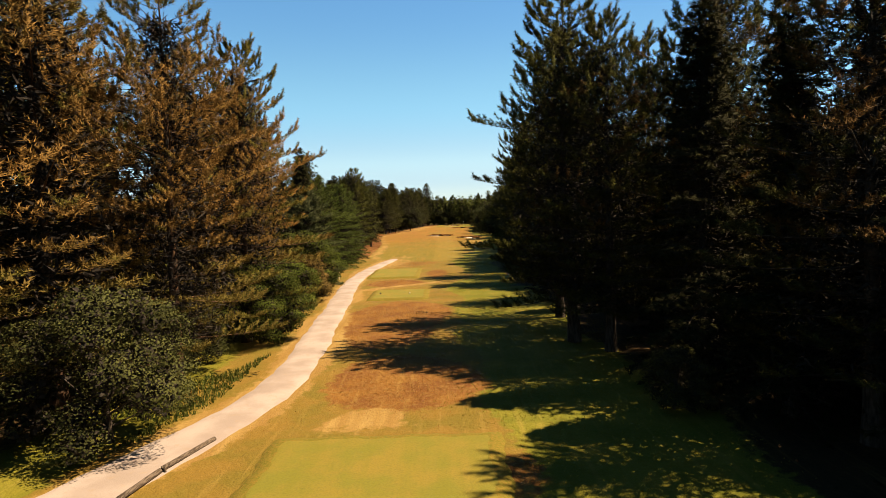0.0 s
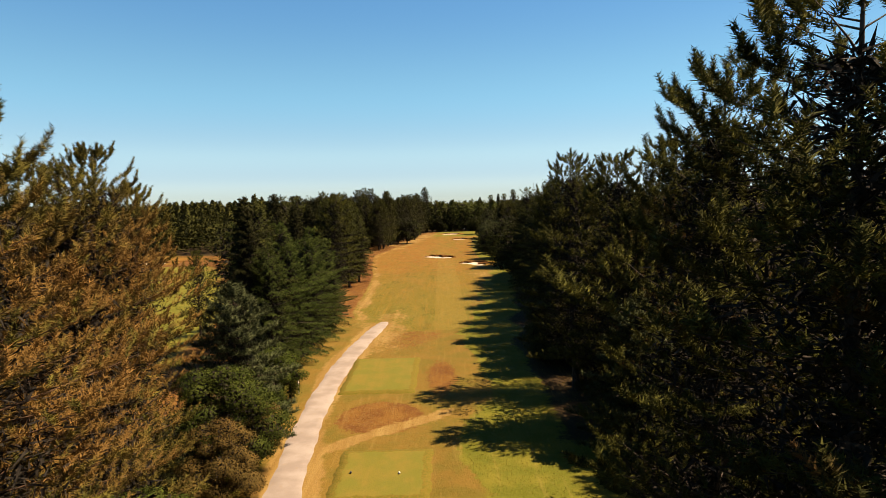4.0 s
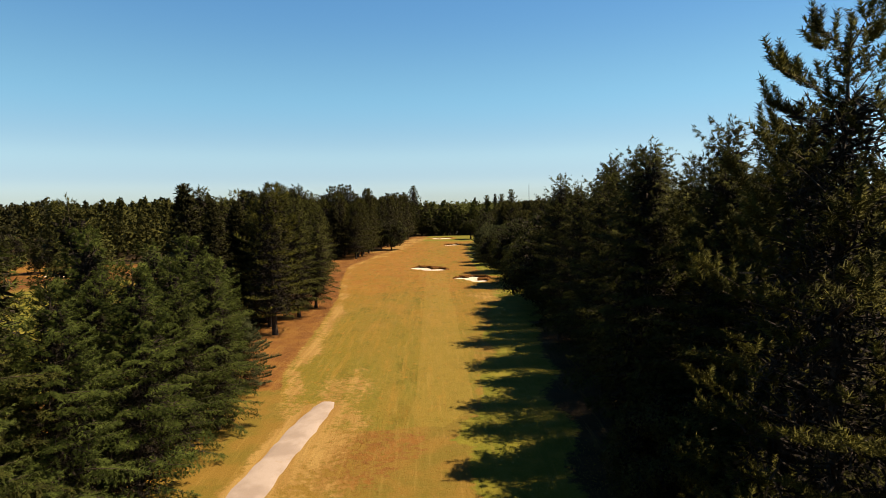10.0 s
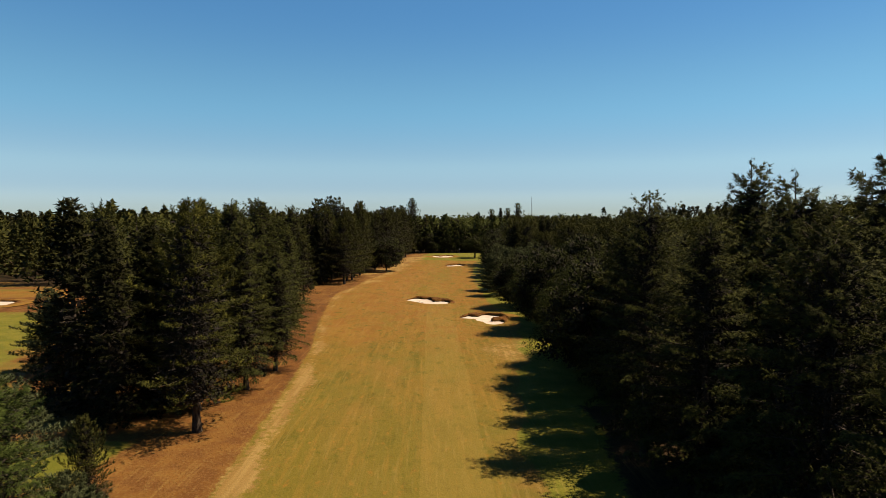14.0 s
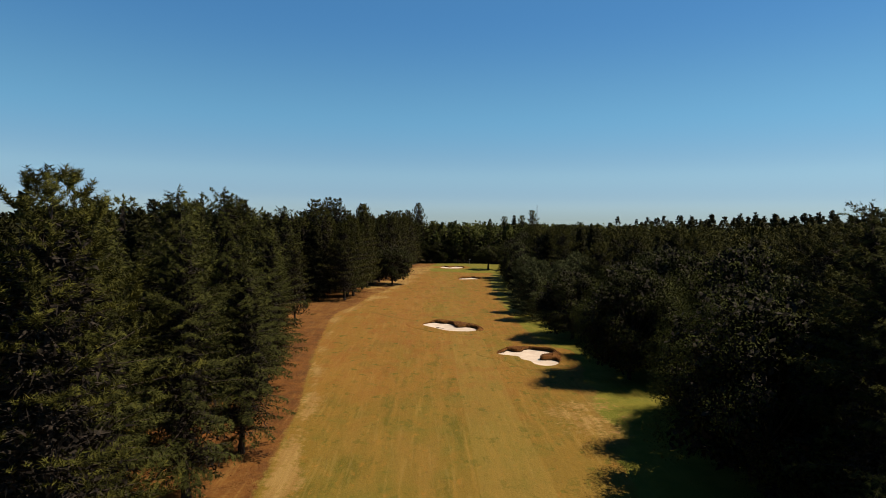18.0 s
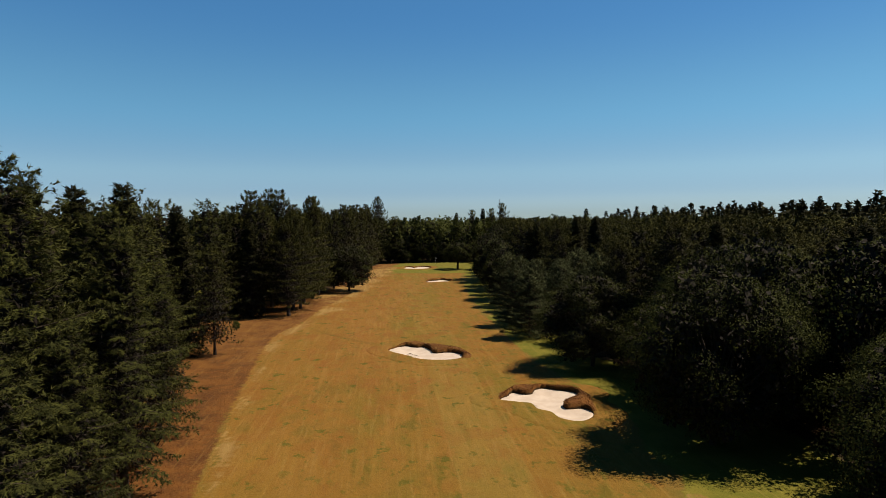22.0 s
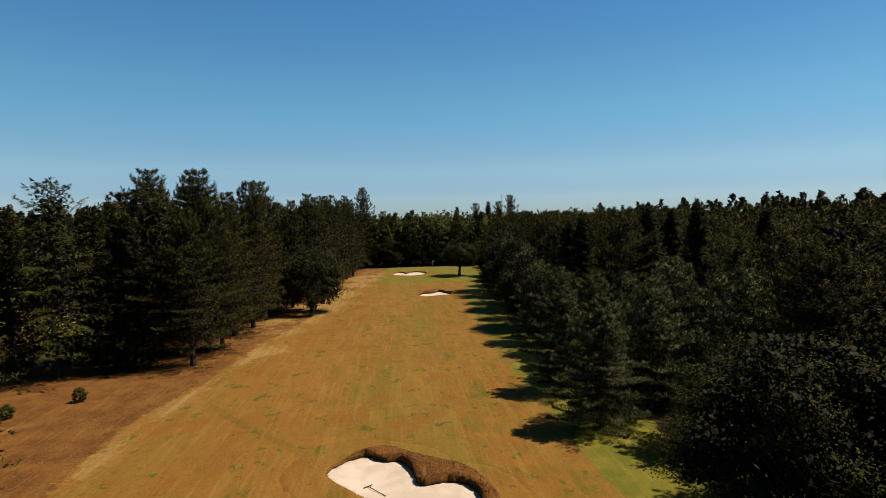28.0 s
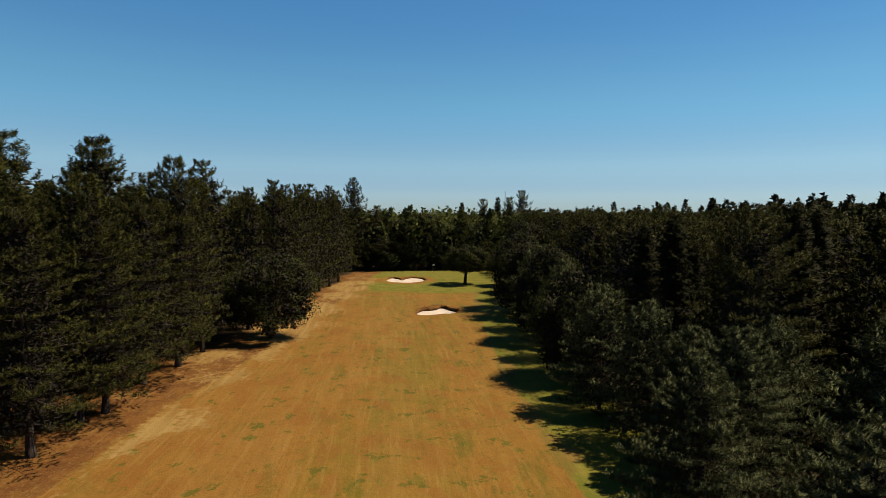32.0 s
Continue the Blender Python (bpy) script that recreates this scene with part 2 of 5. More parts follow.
fair = k.mix(k.math("MULTIPLY", k.ramp(tuft, 0.580, 0.630, 0.0, 0.85), k.ramp(sep.outputs[1], 120.0, 190.0, 0.3, 1.0)), fair, (0.120, 0.118, 0.010))
fair = k.mix(k.math("MULTIPLY", k.ramp(k.noise(k.where((1.0, 0.07, 1)), 1.0, 5, 0.66), 0.52, 0.66, 0.0, 0.30), later), fair, (0.42, 0.235, 0.060))
off = k.math("ADD", k.math("MULTIPLY", k.math("ADD", sep.outputs[0], 17.73), 0.774), k.math("MULTIPLY", k.math("SUBTRACT", sep.outputs[1], 219.28), 0.633))
run = k.math("SUBTRACT", k.math("MULTIPLY", k.math("ADD", sep.outputs[0], 17.73), 0.633), k.math("MULTIPLY", k.math("SUBTRACT", sep.outputs[1], 219.28), 0.774))
off = k.math("ABSOLUTE", k.math("ADD", off, k.math("MULTIPLY", k.math("SUBTRACT", mid_n, 0.5), 1.6)))
seam = k.math("MULTIPLY", k.ramp(off, 0.65, 0.10, 0.0, 0.34), k.math("MULTIPLY", k.ramp(run, -1.0, 2.0), k.ramp(run, 17.0, 13.0)))
fair = k.mix(seam, fair, (0.150, 0.105, 0.013))  # an old drain under the turf
dry = k.mix(k.ramp(streak, 0.35, 0.7), (0.345, 0.195, 0.060), (0.45, 0.285, 0.105))
heath = k.mix(k.ramp(mid_n, 0.35, 0.65), (0.190, 0.068, 0.015), (0.285, 0.125, 0.027))
heath = k.mix(k.ramp(fine, 0.45, 0.7, 0.0, 0.6), heath, (0.30, 0.165, 0.055))
burnt = k.mix(k.ramp(mid_n, 0.35, 0.65), (0.125, 0.042, 0.010), (0.225, 0.084, 0.017))
heath = k.mix(k.math("MULTIPLY", k.ramp(k.math("ADD", sep.outputs[1], k.math("MULTIPLY", mid_n, 20.0)), 136.0, 168.0), k.ramp(k.math("ADD", sep.outputs[1], k.math("MULTIPLY", mid_n, 20.0)), 200.0, 225.0, 1.0, 0.35)), heath, k.mix(k.ramp(fine, 0.45, 0.7, 0.0, 0.4), burnt, (0.28, 0.130, 0.035)))
rough = k.mix(k.ramp(mid_n, 0.38, 0.62), (0.270, 0.160, 0.032), (0.205, 0.148, 0.024))
lush = k.mix(k.ramp(mid_n, 0.36, 0.66), (0.160, 0.166, 0.015), (0.245, 0.215, 0.028))
# dark woodland floor, which also paints shade at the wood's edge and bunker brinks
floor_shade_c = k.mix(k.ramp(mid_n, 0.35, 0.65), (0.028, 0.017, 0.009), (0.065, 0.036, 0.016))
putting = k.mix(k.ramp(streak, 0.4, 0.6), (0.190, 0.180, 0.024), (0.225, 0.205, 0.032))
c = rough
wob = k.math("ADD", k.math("MULTIPLY", k.math("SUBTRACT", mid_n, 0.5), 0.8), k.math("MULTIPLY", k.math("SUBTRACT", k.noise(p, 1.9, 4, 0.65), 0.5), 1.1))


def zone(base, name, paint):
    return k.mix(k.ramp(k.math("ADD", k.attr(name), wob), 0.35, 0.65), base, paint)


for name, paint in (("lush", lush), ("heath", heath), ("mown", fair), ("dry", dry), ("putting", putting), ("litter_shade", floor_shade_c)):
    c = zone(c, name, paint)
blade_n = k.noise(k.where((1.0, 0.42, 1)), 7.5, 5, 0.72)
lines = k.noise(k.where((1.0, 0.05, 1)), 3.2, 3, 0.6)
c = k.mix(k.ramp(blade_n, 0.53, 0.72, 0.0, 0.22), c, k.mix(0.62, c, (0.045, 0.030, 0.008)))
c = k.mix(k.ramp(blade_n, 0.47, 0.30, 0.0, 0.20), c, k.mix(0.5, c, (0.62, 0.42, 0.15)))
c = k.mix(k.ramp(lines, 0.54, 0.68, 0.0, 0.30), c, k.mix(0.5, c, (0.55, 0.36, 0.12)))
c = k.mix(k.ramp(grain, 0.3, 0.75, 0.0, 0.36), c, k.mix(0.55, c, (0.05, 0.035, 0.012)))
c = k.mix(k.ramp(fine, 0.5, 0.85, 0.0, 0.35), c, k.mix(0.35, c, (0.46, 0.33, 0.11)))
c = k.mix(1.0, c, (0.90, 0.89, 0.77), "MULTIPLY")
k.colour(c).bump(k.math("ADD", grain, k.math("MULTIPLY", fine, 1.5)), 0.6, 0.06)
M["turf"] = k.mat

k = Nodes("tee_turf", 0.9, 0.15)
p = k.where()
c = k.mix(k.ramp(k.noise(p, 0.6, 4), 0.35, 0.65), (0.190, 0.172, 0.022), (0.250, 0.180, 0.028))
c = k.mix(k.ramp(k.noise(k.where((2.2, 0.15, 1)), 1.2, 2), 0.45, 0.65, 0, 0.4), c, (0.185, 0.165, 0.018))
f = k.noise(p, 14, 3)
k.colour(k.mix(k.ramp(f, 0.4, 0.75, 0, 0.4), c, (0.12, 0.11, 0.02))).bump(f, 0.4, 0.03)
M["tee"] = k.mat

k = Nodes("tee_bank_turf", 0.92, 0.12)
p = k.where()
f = k.noise(p, 9, 4)
k.colour(k.mix(k.ramp(f, 0.35, 0.65), (0.150, 0.130, 0.014), (0.225, 0.150, 0.024))).bump(f, 0.7, 0.05)
M["tee_bank"] = k.mat

k = Nodes("gravel_track", 0.95, 0.1)
p = k.where()
c = k.mix(k.ramp(k.noise(p, 0.5, 4), 0.35, 0.65), (0.345, 0.275, 0.235), (0.45, 0.372, 0.325))
f = k.noise(p, 22, 3)
c = k.mix(k.ramp(f, 0.5, 0.8, 0, 0.5), c, (0.28, 0.22, 0.175))
k.colour(k.mix(k.ramp(k.noise(p, 2.5, 4), 0.58, 0.72, 0, 0.5), c, (0.38, 0.28, 0.20))).bump(f, 0.5, 0.02)
M["gravel"] = k.mat

k = Nodes("bunker_sand", 0.95, 0.1)
p = k.where()
c = k.mix(k.ramp(k.noise(p, 0.9, 4), 0.35, 0.65), (0.66, 0.540, 0.440), (0.76, 0.635, 0.530))
k.colour(k.mix(k.ramp(k.noise(p, 6, 3), 0.55, 0.75, 0, 0.35), c, (0.58, 0.475, 0.375))).bump(k.noise(p, 5, 4), 0.30, 0.04)
M["sand"] = k.mat

k = Nodes("dry_grass_blades", 0.85, 0.15)
c = k.mix(k.per_island(), (0.33, 0.130, 0.032), (0.52, 0.270, 0.080))
k.colour(c).leafy(c, 0.25)
M["dry_blades"] = k.mat
k = Nodes("rusty_lip_blades", 0.9, 0.1)
c = k.mix(k.per_island(), (0.130, 0.047, 0.016), (0.40, 0.180, 0.056))
k.colour(c).leafy(c, 0.15)
M["lip_blades"] = k.mat
k = Nodes("green_grass_blades", 0.85, 0.15)
c = k.mix(k.per_island(), (0.22, 0.190, 0.022), (0.38, 0.27, 0.045))
k.colour(c).leafy(c, 0.3)
M["green_blades"] = k.mat
k = Nodes("weed_leaves", 0.8, 0.1)
c = k.mix(k.per_island(), (0.05, 0.085, 0.014), (0.16, 0.17, 0.034))
k.colour(c).leafy(c, 0.3)
M["verge_blades"] = k.mat

k = Nodes("weathered_wood", 0.9, 0.15)
f = k.noise(k.where((6, 0.7, 6)), 4, 4)
k.colour(k.mix(k.ramp(f, 0.35, 0.65), (0.055, 0.038, 0.026), (0.20, 0.15, 0.11))).bump(f, 0.6, 0.02)
M["wood"] = k.mat


def painted(name, c, worn):
    k = Nodes(name, 0.55, 0.4)
    f = k.noise(k.where(), 14, 4)
    k.colour(k.mix(k.ramp(f, 0.55, 0.75), c, worn)).bump(f, 0.15, 0.01)
    return k.mat


M["white"] = painted("white_paint", (0.80, 0.79, 0.76), (0.55, 0.52, 0.47))
M["steel"] = painted("galvanised_steel", (0.30, 0.31, 0.32), (0.20, 0.20, 0.20))
M["dark_ball"] = painted("dark_paint", (0.03, 0.03, 0.035), (0.07, 0.06, 0.055))


# ---------------------------------------------------------------- mesh helpers
def mesh_from(name, verts, tris, material, smooth=False, normals=None):
    """A mesh from arrays of places and triangles, with shading normals where they are given."""
    me = bpy.data.meshes.new(name)
    verts, tris = np.asarray(verts, np.float32), np.asarray(tris, np.int32)
    me.vertices.add(len(verts))
    me.vertices.foreach_set("co", verts.ravel())
    me.loops.add(tris.size)
    me.loops.foreach_set("vertex_index", tris.ravel())
    me.polygons.add(len(tris))
    me.polygons.foreach_set("loop_start", np.arange(len(tris), dtype=np.int32) * tris.shape[1])
    if smooth or normals is not None:
        me.polygons.foreach_set("use_smooth", np.ones(len(tris), bool))
    me.update(calc_edges=True)
    if normals is None:
        me.validate()
    else:
        me.normals_split_custom_set_from_vertices(np.asarray(normals, np.float32))
    me.materials.append(material)
    return me


def part(name, mesh, parent, label=""):
    ob = new(name, mesh)
    ob.parent = parent
    return tagged(ob, label)


def bm_mesh(name, bm, material, smooth=False):
    me = bpy.data.meshes.new(name)
    bmesh.ops.recalc_face_normals(bm, faces=bm.faces)
    bm.to_mesh(me)
    bm.free()
    me.materials.append(material)
    if smooth:
        me.polygons.foreach_set("use_smooth", np.ones(len(me.polygons), bool))
    return me


def tube(path, radii, sides):
    """Vertices and quads (as triangles) of a tapered tube along a path."""
    path, radii = np.asarray(path, float), np.asarray(radii, float)
    way = np.gradient(path, axis=0)
    way /= np.linalg.norm(way, axis=1)[:, None] + 1e-9
    ref = np.where(np.abs(way[:, 2:3]) < 0.9, [[0, 0, 1.0]], [[1.0, 0, 0]])
    a = np.cross(way, ref)
    a /= np.linalg.norm(a, axis=1)[:, None]
    b = np.cross(way, a)
    ang = np.arange(sides) * 2 * math.pi / sides
    ring = a[:, None] * np.cos(ang)[None, :, None] + b[:, None] * np.sin(ang)[None, :, None]
    v = (path[:, None] + ring * radii[:, None, None]).reshape(-1, 3)
    t = []
    for i in range(len(path) - 1):
        for j in range(sides):
            p0, p1 = i * sides + j, i * sides + (j + 1) % sides
            t += [(p0, p1, p1 + sides), (p0, p1 + sides, p0 + sides)]
    return v, t


def gather(pieces):
    """Joins several (vertices, triangles) into one."""
    vs, ts, n = [], [], 0
    for v, t in pieces:
        vs.append(np.asarray(v, float)), ts.append(np.asarray(t, int) + n)
        n += len(v)
    return np.concatenate(vs), np.concatenate(ts)


def unit(v):
    return v / (np.linalg.norm(v, axis=-1, keepdims=True) + 1e-9)


def blades(rng, spots, ways, length, width, count, spread, flat=0.0):
    """Thin tapered blades, count of them at each spot, about its way."""
    s, w = np.repeat(spots, count, 0), np.repeat(ways, count, 0)
    n = len(s)
    d = unit(unit(w) * (1 - spread) + rng.normal(size=(n, 3)) * spread * 0.75)
    side = unit(np.cross(d, rng.normal(size=(n, 3)) + np.array([0, 0, flat])))
    ln, wd = length * rng.uniform(0.65, 1.25, (n, 1)), width * rng.uniform(0.7, 1.3, (n, 1))
    s = s + rng.normal(size=(n, 3)) * length * 0.16
    v = np.stack([s - side * wd * 0.5, s + side * wd * 0.5, s + d * ln], 1).reshape(-1, 3)
    return v, np.arange(3 * n).reshape(-1, 3)


# ---------------------------------------------------------------- plan
def along(y, table):
    """x at y on a polyline of (y, x) pairs."""
    t = np.asarray(table, float)
    return np.interp(y, t[:, 0], t[:, 1])


MOWN_LEFT = [(96, -9.0), (104, -13.0), (113, -15.0), (137, -15.9), (160, -17.2), (182, -20.2), (205, -22.4), (215, -22.8), (228, -20.2), (244, -18.6), (256, -16.4), (277, -13.2), (301, -9.6), (344, -4.4), (352, -2)]
MOWN_RIGHT = [(96, -1.5), (103, 2.5), (125, 4.5), (150, 8.0), (175, 11.5), (200, 9.8), (227, 9.6), (257, 10.8), (285, 12.8), (303, 15.2), (340, 20)]
WOOD_LEFT = [(-20, -17), (20, -15.2), (35, -13.8), (60, -14.4), (75, -15.0), (106, -17.5), (130, -23), (170, -22.5), (200, -29), (232, -27), (250, -25), (270, -21), (300, -16), (350, -10), (365, -6)]
WOOD_RIGHT = [(-20, 9.5), (20, 8.0), (40, 8.0), (60, 8.5), (90, 9.5), (125, 13.0), (142, 14), (150, 17.5), (155, 27), (162, 27), (166, 21), (180, 22), (194, 17), (205, 15), (225, 15), (260, 18), (290, 21.5), (310, 27), (352, 30)]
TRACK = [(-6, -20.5), (4, -16.4), (10, -13.9), (15.2, -11.7), (19.3, -10.3), (22.6, -9.2), (27, -8.5), (34, -8.8), (42, -9.5), (54, -10.35), (64, -11.3), (72, -11.7), (80, -11.7), (88, -11.3), (95, -10.6), (100, -9.95), (104.8, -9.2)]

# sand outlines as (x, y) round each bunker, and the crest of turf behind it
BUNKERS = {
    "a": [(-6.5, 205.2), (-5.5, 206.6), (-4.2, 207.3), (-3.2, 206.4), (-2.0, 206.2), (-1.35, 204.8), (-1.15, 203.2), (-0.6, 202.65), (0.6, 202.9), (1.6, 202.6), (2.3, 201.2), (2.2, 199.9), (1.0, 198.95), (-1.0, 198.9), (-2.9, 199.8), (-4.2, 201.6), (-5.4, 203.0), (-6.2, 204.1)],
    "b": [(3.45, 183.0), (4.4, 184.2), (5.1, 185.1), (6.0, 184.4), (6.8, 184.5), (7.3, 185.6), (8.3, 186.2), (9.4, 185.4), (10.9, 184.3), (10.6, 182.8), (9.4, 181.5), (8.6, 180.7), (8.7, 179.7), (10.1, 179.7), (10.5, 178.4), (9.7, 177.0), (8.5, 176.5), (7.4, 177.5), (7.1, 179.0), (6.2, 180.0), (6.0, 181.5), (4.9, 182.1)],
    "c": [(3.7, 287.6), (4.6, 290.3), (6.0, 290.8), (7.1, 291.6), (7.9, 293.2), (8.8, 293.0), (9.4, 291.0), (10.5, 288.8), (9.3, 287.6), (7.9, 287.4), (6.1, 286.5), (4.6, 286.4)],
    "d": [(-1.0, 335.3), (0.2, 340.6), (1.8, 339.6), (2.8, 336.4), (3.9, 339.4), (5.4, 341.2), (7.4, 339.6), (8.2, 335.2), (5.6, 331.2), (2.4, 331.0), (0.4, 332.2)],
    "neighbour": [(-41.5, 90.5), (-37.0, 91.0), (-34.0, 86.5), (-33.0, 80.0), (-35.5, 76.0), (-39.0, 78.5), (-40.5, 84.0)],
    "far": [(-97, 203), (-93, 207), (-87, 206), (-86, 202), (-91, 200)],
    "farther": [(-168, 262), (-158, 268), (-146, 262), (-148, 254), (-160, 254)],
}
CLEARING = [(-24, 58), (-24, 76), (-29, 98), (-29.5, 122), (-44, 150), (-60, 190), (-74, 226), (-104, 232), (-150, 262), (-185, 296), (-215, 262), (-160, 186), (-108, 128), (-74, 88), (-52, 62)]


GLADE = [(-37.5, 240), (-43, 240), (-60, 266), (-60, 280), (-50, 279), (-41.5, 256)]


def inside(x, y, ring):
    """For arrays of places: how far inside the ring they lie (negative outside)."""
    x, y = np.asarray(x, float), np.asarray(y, float)
    r = np.asarray(ring, float)
    nxt = np.roll(r, -1, 0)
    best, odd = np.full(x.shape, 1e9), np.zeros(x.shape, bool)
    for (x0, y0), (x1, y1) in zip(r, nxt):
        dx, dy = x1 - x0, y1 - y0
        s = np.clip(((x - x0) * dx + (y - y0) * dy) / (dx * dx + dy * dy), 0, 1)
        best = np.minimum(best, np.hypot(x - x0 - s * dx, y - y0 - s * dy))
        if dy:
            odd ^= ((y0 > y) != (y1 > y)) & (x < (y - y0) / dy * dx + x0)
    return np.where(odd, best, -best)


def smooth_ring(ring, n):
    """A closed Catmull-Rom curve through the ring."""
    r = np.asarray(ring, float)
    out = []
    for i in range(len(r)):
        p0, p1, p2, p3 = r[i - 1], r[i], r[(i + 1) % len(r)], r[(i + 2) % len(r)]
        for s in np.arange(n) / n:
            out.append(0.5 * (2 * p1 + (p2 - p0) * s + (2 * p0 - 5 * p1 + 4 * p2 - p3) * s * s + (3 * p1 - p0 - 3 * p2 + p3) * s ** 3))
    return np.array(out)


def waves(x, y, scale, seed):
    """A cheap, smooth, uneven field between about -1 and 1."""
    g = np.random.default_rng(seed)
    v = np.zeros(np.shape(x))
    for _ in range(7):
        a, f, ph = g.uniform(0, 6.28), g.uniform(0.6, 1.9) / scale, g.uniform(0, 6.28)
        v = v + np.sin((np.cos(a) * x + np.sin(a) * y) * f + ph) / 3.0
    return v


RINGS = {key: smooth_ring(v, 6) for key, v in BUNKERS.items()}
# outlines of the turf mounds that stand behind some of them
MOUNDS = {
    "a": [(-6.6, 204.6), (-6.1, 206.3), (-4.9, 207.9), (-3.6, 208.5), (-2.2, 208.1), (-0.8, 207.1), (0.6, 206.1), (2.0, 205.0), (2.9, 203.4), (3.4, 201.8), (3.4, 200.2), (2.7, 199.0), (1.9, 199.6), (1.5, 201.0), (-1.5, 202.0), (-2.0, 204.6), (-5.4, 204.6)],
    "b": [(3.2, 182.7), (3.6, 184.4), (4.7, 186.0), (6.1, 187.0), (7.6, 186.9), (9.0, 186.7), (10.6, 186.0), (11.7, 184.2), (11.7, 182.0), (11.2, 180.2), (10.8, 178.6), (9.9, 178.9), (8.2, 179.2), (8.2, 181.2), (8.2, 183.2), (6.6, 183.6), (4.8, 183.4)],
    "c": [(3.3, 287.2), (4.2, 291.6), (6.0, 293.2), (7.4, 294.8), (9.0, 294.8), (10.4, 292.6), (11.4, 290.0), (11.4, 288.2), (10.2, 288.0), (8.4, 290.0), (5.4, 289.0)],
}
MOUND_RINGS = {key: smooth_ring(v, 3) for key, v in MOUNDS.items()}
CREST = {"a": 0.34, "b": 0.34, "c": 0.42, "d": 0.22, "neighbour": 0.4, "far": 0.3, "farther": 0.3}


def ground_z(x, y):
    """The height of the turf."""
    x, y = np.asarray(x, float), np.asarray(y, float)
    z = 0.10 * waves(x, y, 9, 3) + 0.03 * waves(x, y, 2.2, 5)
    for x0, y0, x1, y1 in ((-6.3, 10.6, 1.15, 18.8), (-7.4, 54.6, -2.5, 60.5), (-9.9, 73.6, -4.2, 84.2)):
        d = np.maximum(np.maximum(x0 - x, x - x1), np.maximum(y0 - y, y - y1))
        z = z * np.clip((d - 0.6) / 1.5, 0, 1)
    for key, ring in RINGS.items():
        cx, cy = ring.mean(0)
        near = (np.abs(x - cx) < 16) & (np.abs(y - cy) < 16)
        if near.any():
            d = np.full(x.shape, -50.0)
            d[near] = inside(x[near], y[near], ring[::2])
            z = np.where(d > -2.6, z * (1 - np.clip((d + 2.6) / 0.6, 0, 1)) - 0.55 * np.clip((d + 2.6) / 0.9, 0, 1), z)
    return z


# ---------------------------------------------------------------- the ground
def spread(low, high, step, reach, grow):
    """Even lines between low and high, then ever wider ones out to reach."""
    mid = list(np.arange(low, high + 1e-6, step))
    d, a, b = step, [low], [high]
    while a[-1] > -reach:
        d *= grow
        a.append(a[-1] - d), b.append(b[-1] + d)
    return np.array(a[:0:-1] + mid + b[1:])


gx, gy = spread(-27, 22, 0.6, 2600, 1.2), spread(10, 350, 0.9, 2600, 1.2)
X, Y = np.meshgrid(gx, gy)
Z = ground_z(X, Y)
far_off = np.clip(np.hypot(X, Y - 170) / 900 - 0.6, 0, None)
Z = Z - 3.0 * far_off
nx, ny = len(gx), len(gy)
quad = (np.arange(ny - 1)[:, None] * nx + np.arange(nx - 1)[None]).ravel()
ground_mesh = mesh_from("ground", np.stack([X, Y, Z], -1).reshape(-1, 3), np.stack([quad, quad + 1, quad + nx + 1, quad + nx], -1), M["turf"], True)
edge = 0.7 * waves(X, Y, 2.5, 11) + 0.5 * waves(X, Y, 8, 12)


def ease(v):
    v = np.clip(v, 0, 1)
    return v * v * (3 - 2 * v)


def step_in(d, soft=0.8):
    return np.clip(0.5 + d / (2 * soft), 0, 1)


ml, mr = along(Y, MOWN_LEFT), along(Y, MOWN_RIGHT)
wl_, wr_ = along(Y, WOOD_LEFT), along(Y, WOOD_RIGHT)
clear = inside(X, Y, CLEARING)
play = (Y > 0) & (Y < 359)
mown = step_in(np.minimum(np.minimum(X - ml + 0.15 * edge, mr - X + 0.5 * edge), np.minimum(Y - 98.5 + 1.3 * edge, 352 - Y)), 0.7)
green_play = step_in(np.minimum(clear - 5, np.minimum(191 - Y, X + 79)) + edge * 2, 2.0)
mown = np.maximum(mown, step_in(np.minimum(clear - 6, Y - 212) + edge * 2, 1.5))
near_green = step_in(np.minimum(np.minimum(X + 2.5 - 0.11 * (Y - 352), Y - 312) + 2 * edge, 356 - Y), 3.0)
mown *= 1 - 0.85 * near_green
dry = step_in(np.minimum(np.minimum(X - ml + 0.3 * edge, ml + 1.9 - X + 0.9 * edge), np.minimum(Y - 104, 338 - Y)), 1.2) * (0.66 + 0.22 * waves(X, Y, 3.0, 26))
apron = 0.42 * step_in(2.6 - np.hypot(X + 9.4, (Y - 105.5) * 0.38) + 2.2 * waves(X, Y, 1.6, 21) + 0.8 * edge, 2.2)
verge = np.minimum(step_in(1.7 - np.abs(X - along(Y, TRACK)) + 0.55 * edge, 0.7), step_in(104 - Y, 2))
verge = np.maximum(verge, 0.60 * ease(1.35 - np.hypot((X + 9.0) / 4.2, (Y - 99.0) / 15.0) + 0.30 * waves(X, Y, 1.9, 28)))
strawed = 0.8 * ease(1.2 - np.hypot((X + 34.5) / 6.0, (Y - 132.0) / 2.6) + 0.3 * waves(X, Y, 1.8, 29))
worn = 0.75 * step_in(1.1 - np.hypot((X + 3.4) * 0.42, Y - 20.9) + 0.9 * waves(X, Y, 1.1, 22), 0.9)
bare = 0.5 * step_in(4.2 - np.hypot(X - 8.3, (Y - 157.0) * 0.6) * 1.2 + 1.6 * waves(X, Y, 1.8, 24), 2.6)
